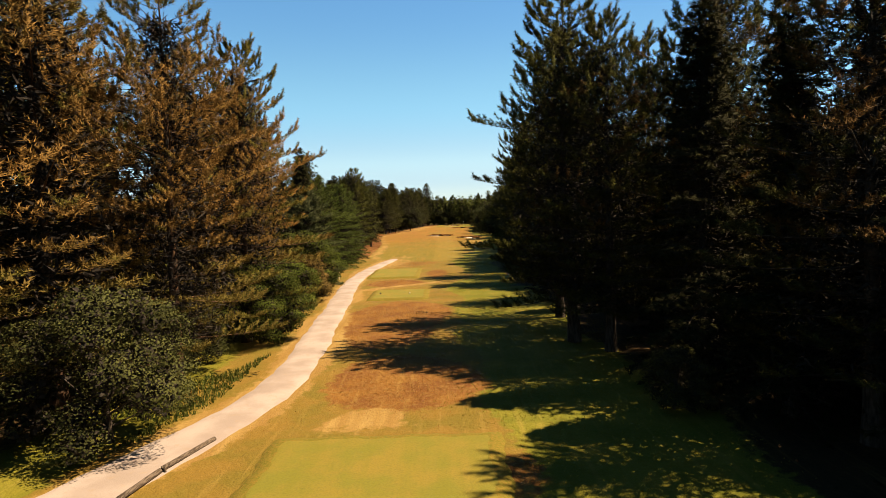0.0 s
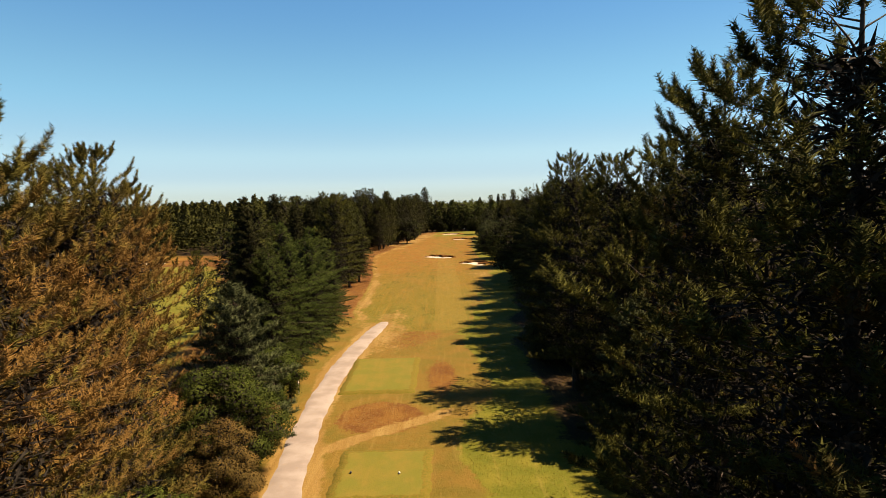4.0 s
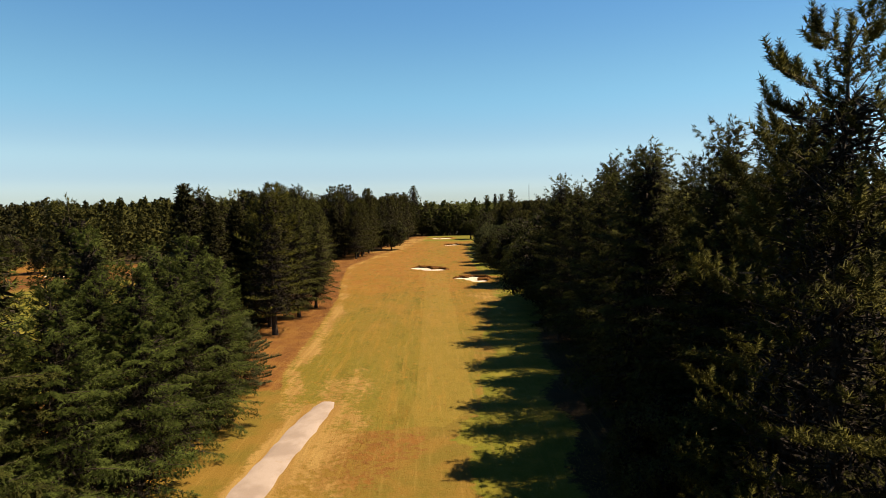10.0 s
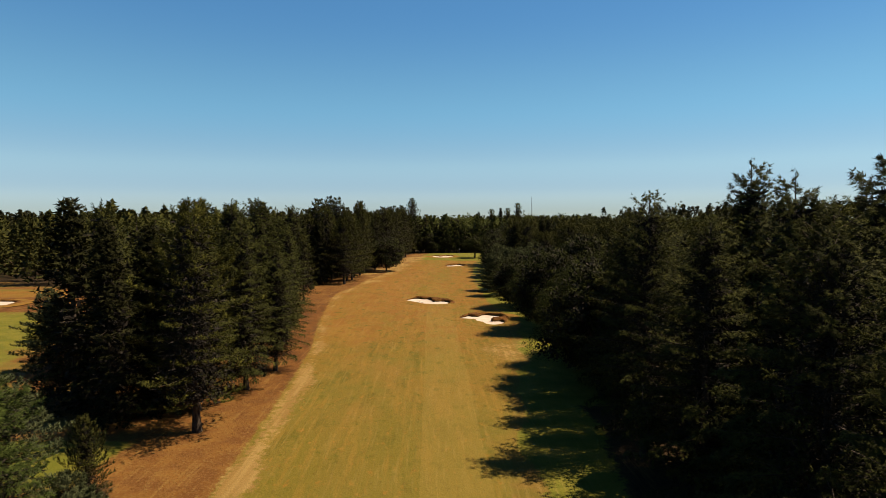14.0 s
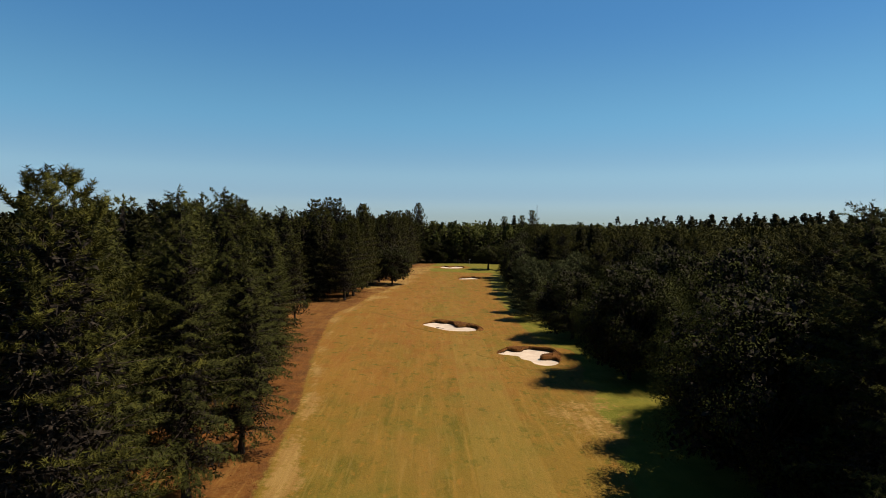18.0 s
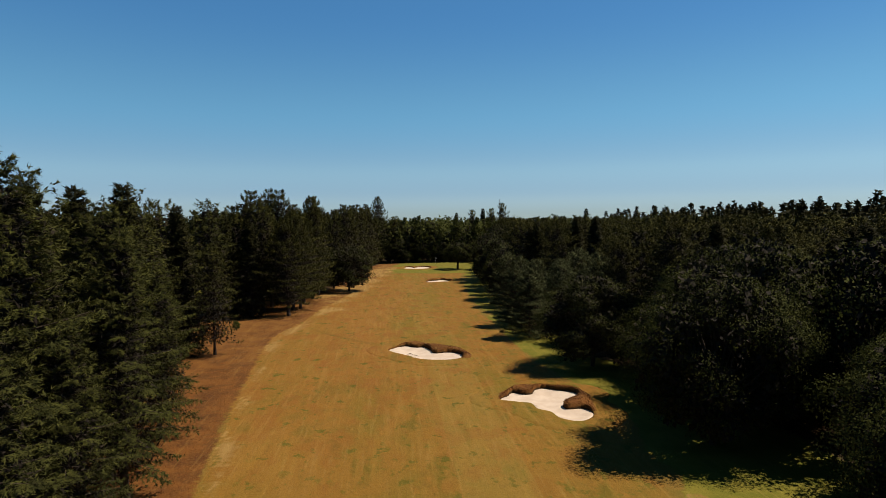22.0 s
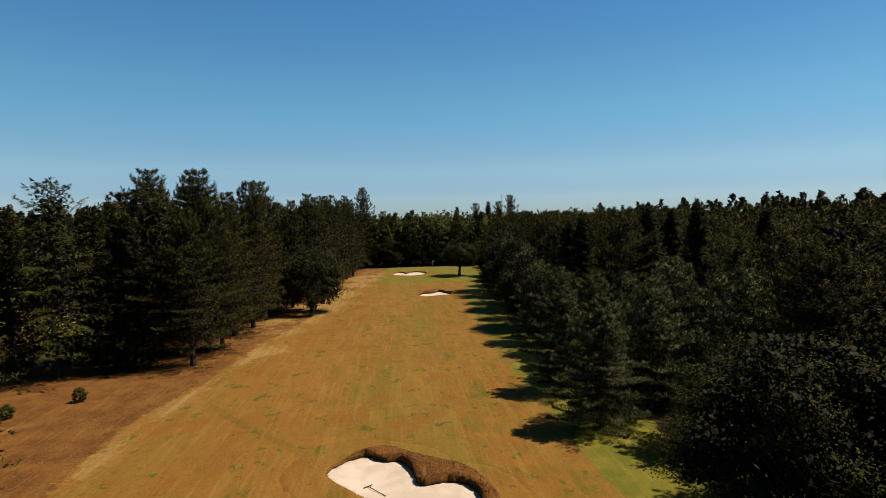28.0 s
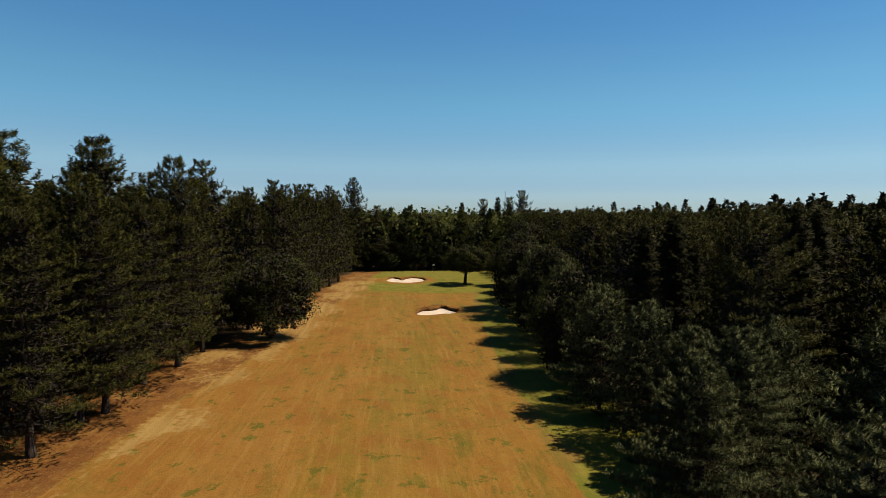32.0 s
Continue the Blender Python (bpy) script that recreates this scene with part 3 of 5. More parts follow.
trail = step_in(0.75 - np.abs(Y - (62.0 + (X + 8.4) * 0.80)) * 0.78 + 0.2 * edge, 0.5) * step_in(4.6 - np.abs(X + 4.9), 0.8)
lush_end = step_in(np.minimum(Y - 340, X + 12), 2)
heath = step_in(np.minimum(ml - X + 0.2 * edge, np.minimum(X - wl_ + 5, Y - 108)), 0.6)
for cx, cy, rx, ry in ((-2.6, 27.0, 4.0, 4.4), (-4.6, 43.5, 4.4, 8.4), (-1.2, 79.0, 1.6, 7.0), (-6.3, 67.0, 3.6, 3.6), (2.2, 16.4, 1.0, 1.9), (9.3, 75, 2.2, 1.6)):
    heath = np.maximum(heath, step_in((1 - np.hypot((X - cx) / rx, (Y - cy) / ry)) * min(rx, ry) + 0.7 * edge, 0.8))
heath = np.maximum(heath, 0.52 * ease(1.25 - np.hypot((X + 5.2) / 5.4, (Y - 93.0) / 10.0) + 0.35 * waves(X, Y, 2.4, 27)))
lush = step_in(np.minimum(X - np.where(Y > 96, mr + 0.6, 1.6 + 1.1 * waves(X, Y, 4.5, 30)) + 1.3 * edge, wr_ + 3 - X), 0.9) * (Y < 360)
lush = np.maximum(lush, step_in(3.5 - np.abs(X + 16.5) + edge, 1) * (Y < 60))
litter_shade = np.where(play, np.maximum(step_in(wl_ - 1.5 - X + edge, 1.2), step_in(X - wr_ - 1.6 + edge, 1.2)), 1.0) * (1 - step_in(clear + 2, 2))
litter_shade = np.where((X < -23) & (X > np.where((Y > 205) & (Y < 236), -46, -34)) & (Y > 112) & (Y < 262), litter_shade * 0.25, litter_shade)
heath = np.maximum(heath, np.where((X < -19) & (X > np.where((Y > 205) & (Y < 236), -48, -36)) & (Y > 118) & (Y < 262), 0.75 + 0.25 * edge, 0))
heath = np.maximum(heath, step_in(np.minimum(clear + 2, 6 - clear) + edge * 2, 2) * 0.9)
heath = np.maximum(heath, step_in(np.minimum(clear, np.minimum(np.maximum(Y - 190, -80 - X), 214 - Y)) + edge * 3, 2))
glade = step_in(inside(X, Y, GLADE) + edge, 1.5)
# litter carried out over the grass; its dark colour deepens the trees' shade
litter_shade = np.maximum(litter_shade, step_in(np.minimum(X - wr_ + 1.6 + edge, np.minimum(Y - 62, 136 - Y)), 1.2))
litter_shade *= 1 - glade
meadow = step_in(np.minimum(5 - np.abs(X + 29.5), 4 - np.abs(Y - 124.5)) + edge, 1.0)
litter_shade *= 1 - 0.9 * np.maximum(meadow, strawed)
heath *= 1 - np.maximum.reduce([green_play, near_green, glade, meadow])
straw = step_in(np.minimum(np.minimum(X - ml + 5.5, ml + 2.5 - X), np.minimum(Y - 250, 345 - Y) / 8) + 1.8 * waves(X, Y, 2.2, 23) + edge, 2.2) * 0.66
lush = np.maximum.reduce([lush, lush_end * 0.8, green_play, near_green, glade, meadow])
putting = step_in(1 - np.hypot((X - 10.5) / 13, (Y - 349.5) / 9.5), 0.04)
for key, field in (("lush", lush), ("heath", heath), ("mown", mown), ("dry", np.maximum.reduce([dry, straw, bare, apron, verge, worn, trail, strawed])), ("putting", putting), ("litter_shade", litter_shade)):
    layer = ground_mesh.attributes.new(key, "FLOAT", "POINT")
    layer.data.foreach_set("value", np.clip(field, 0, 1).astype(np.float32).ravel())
tagged(new("ground", ground_mesh), "dry golden golf course turf with heath and woodland floor", "ground", kind="structure")

# the gravel track
ys = np.arange(-6, 104.9, 0.6)
cxs = along(ys, TRACK)
kern = np.ones(9) / 9
cxs = np.convolve(np.pad(cxs, 4, mode="edge"), kern, "valid")
slope = np.gradient(cxs, ys)
nrm = np.stack([1 / np.hypot(1, slope), -slope / np.hypot(1, slope)], -1)
half = np.interp(ys, [-6, 18, 26, 60, 95, 103, 104.9], [1.6, 1.35, 1.12, 1.08, 1.08, 0.95, 0.45])
tv, tq = [], []
cols = 9
for i, y in enumerate(ys):
    for j in range(cols):
        s = j / (cols - 1) * 2 - 1
        w_ = half[i] * s + (0.07 * math.sin(y * 0.7 + 2 * s) + 0.05 * math.sin(y * 2.3 + 1.5 * s) + 0.02 * math.sin(y * 6.3 + 4 * s)) * abs(s) ** 2
        px, py = cxs[i] + nrm[i, 0] * w_, y + nrm[i, 1] * w_
        tv.append((px, py, float(ground_z(px, py)) + 0.075 * (1 - s ** 4) + 0.012 - 0.025 * (abs(s) == 1)))
for i in range(len(ys) - 1):
    for j in range(cols - 1):
        a = i * cols + j
        tq.append((a, a + 1, a + cols + 1, a + cols))
tagged(new("path", mesh_from("path", tv, tq, M["gravel"], True)), "pale gravel track winding past the tees", "path", kind="structure")


def tee_box(name, x0, y0, x1, y1, height, label):
    """A raised tee: a level top of close turf with grassy banks."""
    n = 24
    rings = []
    for grow, z in ((0.9, -0.25), (0.45, height * 0.55), (0.12, height * 0.97), (0.0, height), (-0.12, height + 0.006)):
        ring = []
        for i in range(4 * n):
            side, s = divmod(i, n)
            s /= n
            px, py = ((x0 + (x1 - x0) * s, y0), (x1, y0 + (y1 - y0) * s), (x1 - (x1 - x0) * s, y1), (x0, y1 - (y1 - y0) * s))[side]
            mx, my = (x0 + x1) / 2, (y0 + y1) / 2
            ux, uy = np.sign(px - mx) * (abs(px - mx) > (x1 - x0) / 2 - 0.01), np.sign(py - my) * (abs(py - my) > (y1 - y0) / 2 - 0.01)
            wob = 0.06 * math.sin(i * 0.7) + 0.05 * math.sin(i * 1.9)
            ring.append((px + ux * (grow + wob), py + uy * (grow + wob), z))
        rings.append(ring)
    root = new(name)
    tagged(root, label, "tee", "tees", "structure")
    for pname, some, mat in (("bank", rings[:4], M["tee_bank"]), ("top", rings[3:], M["tee"])):
        bm = bmesh.new()
        vs = [[bm.verts.new(p) for p in ring] for ring in some]
        for a, b in zip(vs, vs[1:]):
            for i in range(len(a)):
                bm.faces.new((a[i], a[(i + 1) % len(a)], b[(i + 1) % len(a)], b[i]))
        if pname == "top":
            bm.faces.new(vs[-1])
        part(pname, bm_mesh(pname, bm, mat, pname == "bank"), root)
    return root


tee_box("tee_1", -6.3, 10.6, 1.15, 18.8, 0.16, "large level tee of yellowed close-mown turf")
tee_box("tee_2", -7.4, 54.6, -2.5, 60.5, 0.18, "small square tee of green close-mown turf")
tee_box("tee_3", -9.9, 73.6, -4.2, 84.2, 0.18, "long rectangular tee of green close-mown turf")


def backness(x, y, c):
    """1 on a bunker's far and right-hand side, 0 on its near side."""
    return np.clip((y - c[1]) / 4 + 0.25 + (x - c[0]) / 9, 0.0, 1)


def sheet(rings, grid, keep):
    """A triangulated sheet with the rings as edges and the grid's places between; keep(x, y) picks its triangles."""
    pts, edges = [], []
    for ring in rings:
        k0, n = len(pts), len(ring)
        pts += [Vector(p) for p in ring]
        edges += [(k0 + i, k0 + (i + 1) % n) for i in range(n)]
    pts += [Vector(p) for p in grid]
    flat, _, tris, _, _, _ = geometry.delaunay_2d_cdt(pts, edges, [], 0, 1e-4)
    flat, tris = np.array([tuple(v) for v in flat]), np.array([t for t in tris if len(t) == 3])
    mid = flat[tris].mean(1)
    return flat, tris[keep(mid[:, 0], mid[:, 1])]


def scatter(rng, ring, reach, gap):
    """Uneven places, about gap apart, over the ring's box grown by reach."""
    lo, hi = ring.min(0) - reach, ring.max(0) + reach
    x, y = np.meshgrid(np.arange(lo[0], hi[0], gap), np.arange(lo[1], hi[1], gap))
    return np.stack([x.ravel(), y.ravel()], -1) + rng.uniform(-0.35, 0.35, (x.size, 2)) * gap


def bunker(key, label):
    """Sand in a shallow bowl with a crisp edge, turf round it, and behind it a rusty mound with a cut, shaggy face."""
    ring = RINGS[key]
    c, n = ring.mean(0), len(ring)
    rng = np.random.default_rng(int(abs(c[1])))
    gap = 0.34 if key in "ab" else 0.6
    ring = ring + rng.normal(size=ring.shape) * 0.035 * ease(backness(ring[:, 0], ring[:, 1], c) * 2)[:, None]
    root = tagged(new("bunker"), label, "bunker", "bunkers", "structure")

    # the sand reaches a little way under the turf's edge
    spots = scatter(rng, ring, 0.3, 0.55)
    spots = spots[inside(spots[:, 0], spots[:, 1], ring) > -0.25]
    flat, tris = sheet([ring], spots, lambda x, y: inside(x, y, ring) > -0.3)
    deep = inside(flat[:, 0], flat[:, 1], ring)
    z = -0.10 - 0.17 * ease((deep + 0.05) / 1.6) + 0.012 * waves(flat[:, 0], flat[:, 1], 0.8, 6) - 0.2 * (deep < -0.02)
    part("sand", mesh_from("sand", np.column_stack([flat, z]), tris, M["sand"], True), root)

    def mound(x, y):
        """How far a place lies inside the mound."""
        if key in MOUND_RINGS:
            return inside(x, y, MOUND_RINGS[key]) + 0.12 * waves(x, y, 0.7, 7)
        return 1.1 * np.clip(backness(x, y, c) * 1.6 - 0.4, 0, 1) + inside(x, y, ring) + 0.12 * waves(x, y, 0.7, 7)

    def height(x, y, d):
        level = (0.10 * waves(x, y, 9, 3) + 0.03 * waves(x, y, 2.2, 5)) * ease(d / 2.2) + 0.02
        m = mound(x, y)
        up = CREST[key] * ease((m + 0.1) / 0.9) * (1 + 0.22 * waves(x, y, 0.9, 8))
        return level + up, m

    face = [ring]
    spots = scatter(rng, ring, 3.3, gap)
    d = -inside(spots[:, 0], spots[:, 1], ring)
    spots = spots[(d > 0.12) & (d < 3.3)]
    way = np.roll(ring, -1, 0) - np.roll(ring, 1, 0)
    out = np.stack([way[:, 1], -way[:, 0]], -1) / np.linalg.norm(way, axis=1)[:, None]
    if np.sum((ring - c) * out) < 0:
        out = -out
    brink = ring + out * 0.05
    spots = np.concatenate([brink[-inside(brink[:, 0], brink[:, 1], ring) > 0.03], spots])
    flat, tris = sheet(face, spots, lambda x, y: (inside(x, y, ring) < 0) & (inside(x, y, ring) > -3.2))
    d = -inside(flat[:, 0], flat[:, 1], ring)
    z, m = height(flat[:, 0], flat[:, 1], d)
    z = np.where(d < 0.02, -0.16, z) - 0.16 * ease((d - 2.7) / 0.4)
    me = mesh_from("turf_lip", np.column_stack([flat, z]), tris, M["turf"], True)
    rust = ease(0.5 + m / 0.5) * (d < 2.9)
    # the dark floor colour on the brink paints the cut face's shadow line
    for name, field in (("heath", rust), ("mown", 1 - rust), ("litter_shade", 0.9 * (d < 0.03) * (m > -0.1))):
        me.attributes.new(name, "FLOAT", "POINT").data.foreach_set("value", np.clip(field, 0, 1).astype(np.float32))
    part("turf_lip", me, root, "rusty rough turf lip")

    # shaggy grass on the mound, thickest along its cut face
    spots = scatter(rng, ring, 3.0, 0.10 if key in "ab" else 0.2)
    d = -inside(spots[:, 0], spots[:, 1], ring)
    z, m = height(spots[:, 0], spots[:, 1], d)
    ok = (d > 0.04) & (m > 0.08) & (rng.random(len(spots)) < np.where(d < 0.35, 0.95, 0.34))
    p = np.column_stack([spots, z - 0.03])[ok]
    bv, bt = blades(rng, p, np.tile([0, 0, 1.0], (len(p), 1)) + rng.normal(size=(len(p), 3)) * 0.3, 0.12, 0.040, 3, 0.35)
    tagged(part("lip_grass", mesh_from("lip_grass", bv, bt, M["lip_blades"]), root, "shaggy brown grass"), kind="stuff")
    return root


bunker("a", "kidney-shaped pale sand bunker with a turf lip")
bunker("b", "pale sand bunker with a turf tongue beside the rough")
bunker("c", "small pale sand bunker short of the green")
bunker("d", "wide pale sand bunker guarding the green")
bunker("neighbour", "pale sand bunker behind the pines")
bunker("far", "distant pale sand bunker on the next fairway")
bunker("farther", "distant pale sand bunker on the next fairway")


# ---------------------------------------------------------------- trees
UP = np.array([0, 0, 1.0])


def needles(rng, spots, ways, hats, length, width, count, spread, own=0.35):
    """Thin tapered blades about each spot's way, which lie across its hat (the outward side of its spray).
    Gives vertices, triangles and shading normals."""
    s, w, hat = (np.repeat(a, count, 0) for a in (spots, ways, hats))
    n = len(s)
    d = unit(unit(w) * (1 - spread) + rng.normal(size=(n, 3)) * spread * 0.75)
    side = unit(np.cross(d, unit(hat) + rng.normal(size=(n, 3)) * 0.55))
    ln = np.repeat(np.broadcast_to(np.asarray(length, float).reshape(-1, 1), (len(spots), 1)), count, 0) * rng.uniform(0.65, 1.25, (n, 1))
    wd = np.repeat(np.broadcast_to(np.asarray(width, float).reshape(-1, 1), (len(spots), 1)), count, 0) * rng.uniform(0.7, 1.3, (n, 1))
    face = unit(np.cross(side, d))
    turn = np.where((face * hat).sum(1, keepdims=True) < 0, -1.0, 1.0)
    side, face = side * turn, face * turn
    s = s + rng.normal(size=(n, 3)) * ln * 0.12
    v = np.stack([s - side * wd * 0.5, s + side * wd * 0.5, s + d * ln], 1).reshape(-1, 3)
    nor = unit(unit(hat) * (1 - own) + face * own)
    return v, np.arange(3 * n).reshape(-1, 3), np.repeat(nor, 3, 0)


def gather_lit(pieces):
    """Joins several (vertices, triangles, normals) into one."""
    v, t = gather([p[:2] for p in pieces])
    return v, t, np.concatenate([p[2] for p in pieces])


# how fine a tree is: tufts in a metre, blades in a tuft, their length and width, twigs about the trunk and their width, every which limb is built
FINE = {"close": (2.7, 44, 0.80, 0.92, 6500, 0.07, 1), "near": (2.4, 18, 1.10, 1.35, 4400, 0.12, 1), "mid": (2.0, 7, 1.4, 2.3, 1700, 0.26, 3), "far": (1.4, 5, 1.8, 3.8, 560, 0.42, 7)}


def conifer(seed, h, base, radius, style, lod, blade):
    """Wood, shade-dark inner twigs and crown of a conifer. style: pine, bough (a pine of layered boughs), larch or
    spruce.
    """
    rng = np.random.default_rng(seed)
    tufts, per, long, broad, twigs, stick, woody = FINE[lod]
    sway = rng.uniform(-0.012, 0.012, 2) * h

    def axis(z):
        u = np.asarray(z) / h
        return np.stack([sway[0] * np.sin(u * 3.1), sway[1] * np.sin(u * 2.3), np.asarray(z)], -1)

    zs = np.linspace(-0.4, h * 0.985, 12)
    girth = 0.0125 * h * np.clip(1 - zs / h, 0.03, 1) ** 0.8
    girth[0] *= 1.45
    girth[1] *= 1.08
    wood = [tube(axis(zs), girth, 8)]
    spots, ways, hats = [], [], []
    z, az, made = base, rng.uniform(0, 6), 0
    gap = {"pine": 1.02, "bough": 0.98, "larch": 0.86, "spruce": 0.66}[style] * h / 20
    while z < h - (1.0 if style == "larch" else 0.2):
        u = (z - base) / (h - base)
        if style == "pine":
            prof = (0.74 + 0.26 * min(1, u / 0.25)) * max(0.0, 1 - u ** 1.5) ** 0.85 + 0.06
        elif style == "bough":
            prof = (0.80 + 0.20 * min(1, u / 0.15)) * max(0.0, 1 - u ** 1.6) ** 0.88 + 0.06
        elif style == "larch":
            prof = (0.78 + 0.22 * min(1, u / 0.2)) * max(0.0, 1 - u ** 2.0) ** 0.85 + 0.06
        else:
            prof = (0.88 + 0.12 * min(1, u / 0.12)) * (1 - u) ** 0.85 + 0.05
        count = int(rng.integers(5, 7)) if u < 0.9 else 4
        whorl = rng.uniform(0.78, 1.12)  # some whorls reach out, some fall short
        for i in range(count):
            az += 2 * math.pi / count + rng.uniform(-0.35, 0.35)
            if rng.random() < (0.12 if style == "pine" else 0.06):
                continue
            ln = radius * prof * whorl * (rng.uniform(0.58, 1.24) if u < 0.6 else rng.uniform(0.78, 1.12))
            if style == "larch" and u > 0.80:  # ragged tops
                if rng.random() < 0.15:
                    continue
                ln *= rng.choice([0.6, 0.8, 1.05])
            if style == "pine":
                rise, curl = -0.16 + 0.62 * u + 0.7 * max(0, u - 0.62) + rng.uniform(-0.12, 0.12), 0.16 + 0.04 * u
            elif style == "bough":
                rise, curl = -0.22 + 0.42 * u + rng.uniform(-0.08, 0.08), 0.16 + 0.10 * u
            elif style == "larch":
                rise, curl = 0.06 + 0.55 * u ** 2 + 2.2 * max(0, u - 0.70) + rng.uniform(-0.1, 0.1), -0.22 + 0.40 * u
            else:
                rise, curl = -0.24 + 0.75 * u + rng.uniform(-0.08, 0.08), -0.05
            if style != "spruce":  # no limb overtops the leader
                most = (rng.uniform(0.35, 0.85) * (h - z) + 0.05) / max(ln, 0.3)
                cut = min(1.0, most / max(0.05, rise + curl))
                rise, curl = (rise * cut, curl * cut) if rise + curl > 0 else (rise, curl)
            start = axis(min(z + rng.uniform(-0.15, 0.15), h - 0.1))
            out = np.array([math.cos(az), math.sin(az), 0.0])
            side = np.array([-out[1], out[0], 0])
            bend = side * rng.uniform(-0.25, 0.25)

            def at(s):
                s = np.asarray(s)[..., None]
                return start + out * ln * s + bend * ln * s * s + UP * ln * (rise * s + curl * s * s)

            made += 1
            if made % woody == 0:
                wood.append(tube(at(np.array([0, 0.3, 0.65, 0.95])), np.array([0.036, 0.026, 0.016, 0.005]) * (0.4 + ln / 4) * h / 20, 3))
            # side shoots, shorter towards the tip
            n = max(2 if ln < 0.5 else 4, int(ln * tufts * (1.6 if style == "larch" else 1.0)))
            s = 0.24 + 0.76 * (np.arange(n) + rng.uniform(0.3, 1.0, n)) / n
            sgn = np.arange(n) % 2 * 2 - 1.0
            reach = (ln * (0.42 if style in ("pine", "bough") else 0.36) * (1.12 - s) + 0.16) * rng.uniform(0.6, 1.25, n)
            if style in ("pine", "bough"):
                shoot = unit(side[None] * sgn[:, None] * 0.9 + out[None] * 0.75 + UP[None] * (0.12 + 0.30 * u))
                m = {"close": 3, "near": 3, "mid": 2, "far": 1}[lod]
                f = np.linspace(1.0, 0.3, m)
                lift = 0.16
            else:
                fall = {"larch": 0.42, "spruce": 0.35}[style] * (1 - 0.9 * u)
                shoot = unit(side[None] * sgn[:, None] * 0.85 + out[None] * 0.6 - UP[None] * fall)
                m = {"close": 7, "near": 5, "mid": 3, "far": 1}[lod]
                f = (np.arange(m) + 0.6) / m
                lift = -0.22 if style == "larch" else -0.10
            p = at(s)[:, None] + shoot[:, None] * (reach[:, None] * f[None])[..., None]
            p[..., 2] += (f ** 2)[None] * lift * (1 if style in ("pine", "bough") else 1 - 0.8 * u)
            way = np.repeat(shoot[:, None], m, 1)
            if style in ("pine", "bough"):  # bottle-brush tufts that turn up at the ends
                way = way * 0.6 + UP * (0.55 + 0.35 * u)
                tip = at(np.linspace(0.86, 1.02, 3))
                p = np.concatenate([p.reshape(-1, 3), tip])
                way = np.concatenate([way.reshape(-1, 3), np.tile(out * 0.7 + UP * (0.5 + 0.6 * u), (3, 1))])
                if u > 0.5:  # candles on the upper limbs
                    k = 3 + int(2 * u)
                    p = np.concatenate([p, at(np.array([1.0])) + (UP + out * 0.4) * np.linspace(0.08, min(0.5, 0.2 + (h - z) * 0.2), k)[:, None]])
                    way = np.concatenate([way, np.tile(UP + 0.2 * out, (k, 1))])
            else:
                p = np.concatenate([p.reshape(-1, 3), at(np.linspace(0.9, 1.05, 2))])
                way = np.concatenate([way.reshape(-1, 3) - UP * (0.3 if style == "larch" else -0.1) * (1 - 1.4 * u), np.tile(out * 0.7 + UP * 0.8 * u, (2, 1))])
            spots.append(p), ways.append(way)
            hats.append(np.tile(out * 0.45 + UP * 0.75, (len(p), 1)) + shoot[0] * 0.0)
        z += gap * rng.uniform(0.75, 1.25) * (1.0 if u < 0.55 else 0.66)
    tip = axis(np.linspace(h - 1.3, h - 0.25, 9 if lod in ("close", "near") else 5))
    spots.append(tip), ways.append(np.tile(UP * 3, (len(tip), 1)) + rng.normal(size=tip.shape)), hats.append(np.tile([0.3, 0.0, 0.6], (len(tip), 1)))
    spots, ways, hats = np.concatenate(spots), unit(np.concatenate(ways)), np.concatenate(hats)
    bl, bw = blade[0] * long, blade[1] * broad
    if style in ("pine", "bough"):
        n = len(spots)
        s, w, hat = np.repeat(spots, per, 0), np.repeat(ways, per, 0), np.repeat(hats, per, 0)
        round_ = unit(np.cross(w, rng.normal(size=(n * per, 3))))
        foot = s + w * rng.uniform(-0.08, 0.30, (n * per, 1))
        crown = needles(rng, foot, round_ * 0.9 + w * 0.75, hat * 0.8 + round_ * 0.7, bl, bw, 1, 0.2)
    else:
        count = {"close": 9, "near": 8, "mid": 5, "far": 4}[lod]
        crown = needles(rng, spots + rng.normal(size=spots.shape) * 0.05, ways, hats, bl, bw, count, 0.42)
    extra = []
    if lod in ("mid", "far") and style != "larch":  # the closed tip of a tree seen from afar
        u, a = rng.uniform(0.02, 1, 30), rng.uniform(0, 6.283, 30)
        way = np.stack([np.cos(a), np.sin(a), 0.6 + 0 * a], -1)
        extra = [needles(rng, axis(h - 0.1 - 2.0 * u), way, way, 0.18 + 0.6 * u, 0.16 + 0.14 * u, 1, 0.2)]
    # dead twigs about the trunk, inner shade in their dark colour; nothing shows through
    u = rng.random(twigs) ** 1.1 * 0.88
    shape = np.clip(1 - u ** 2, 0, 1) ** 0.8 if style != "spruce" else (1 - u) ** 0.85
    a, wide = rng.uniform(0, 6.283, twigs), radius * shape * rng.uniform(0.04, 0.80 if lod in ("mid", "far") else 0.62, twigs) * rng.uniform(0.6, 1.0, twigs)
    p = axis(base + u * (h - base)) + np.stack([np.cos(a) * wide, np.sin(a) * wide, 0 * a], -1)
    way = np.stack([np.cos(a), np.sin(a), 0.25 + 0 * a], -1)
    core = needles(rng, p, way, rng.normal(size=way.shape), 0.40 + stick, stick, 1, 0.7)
    return gather(wood), core, gather_lit([crown] + extra)


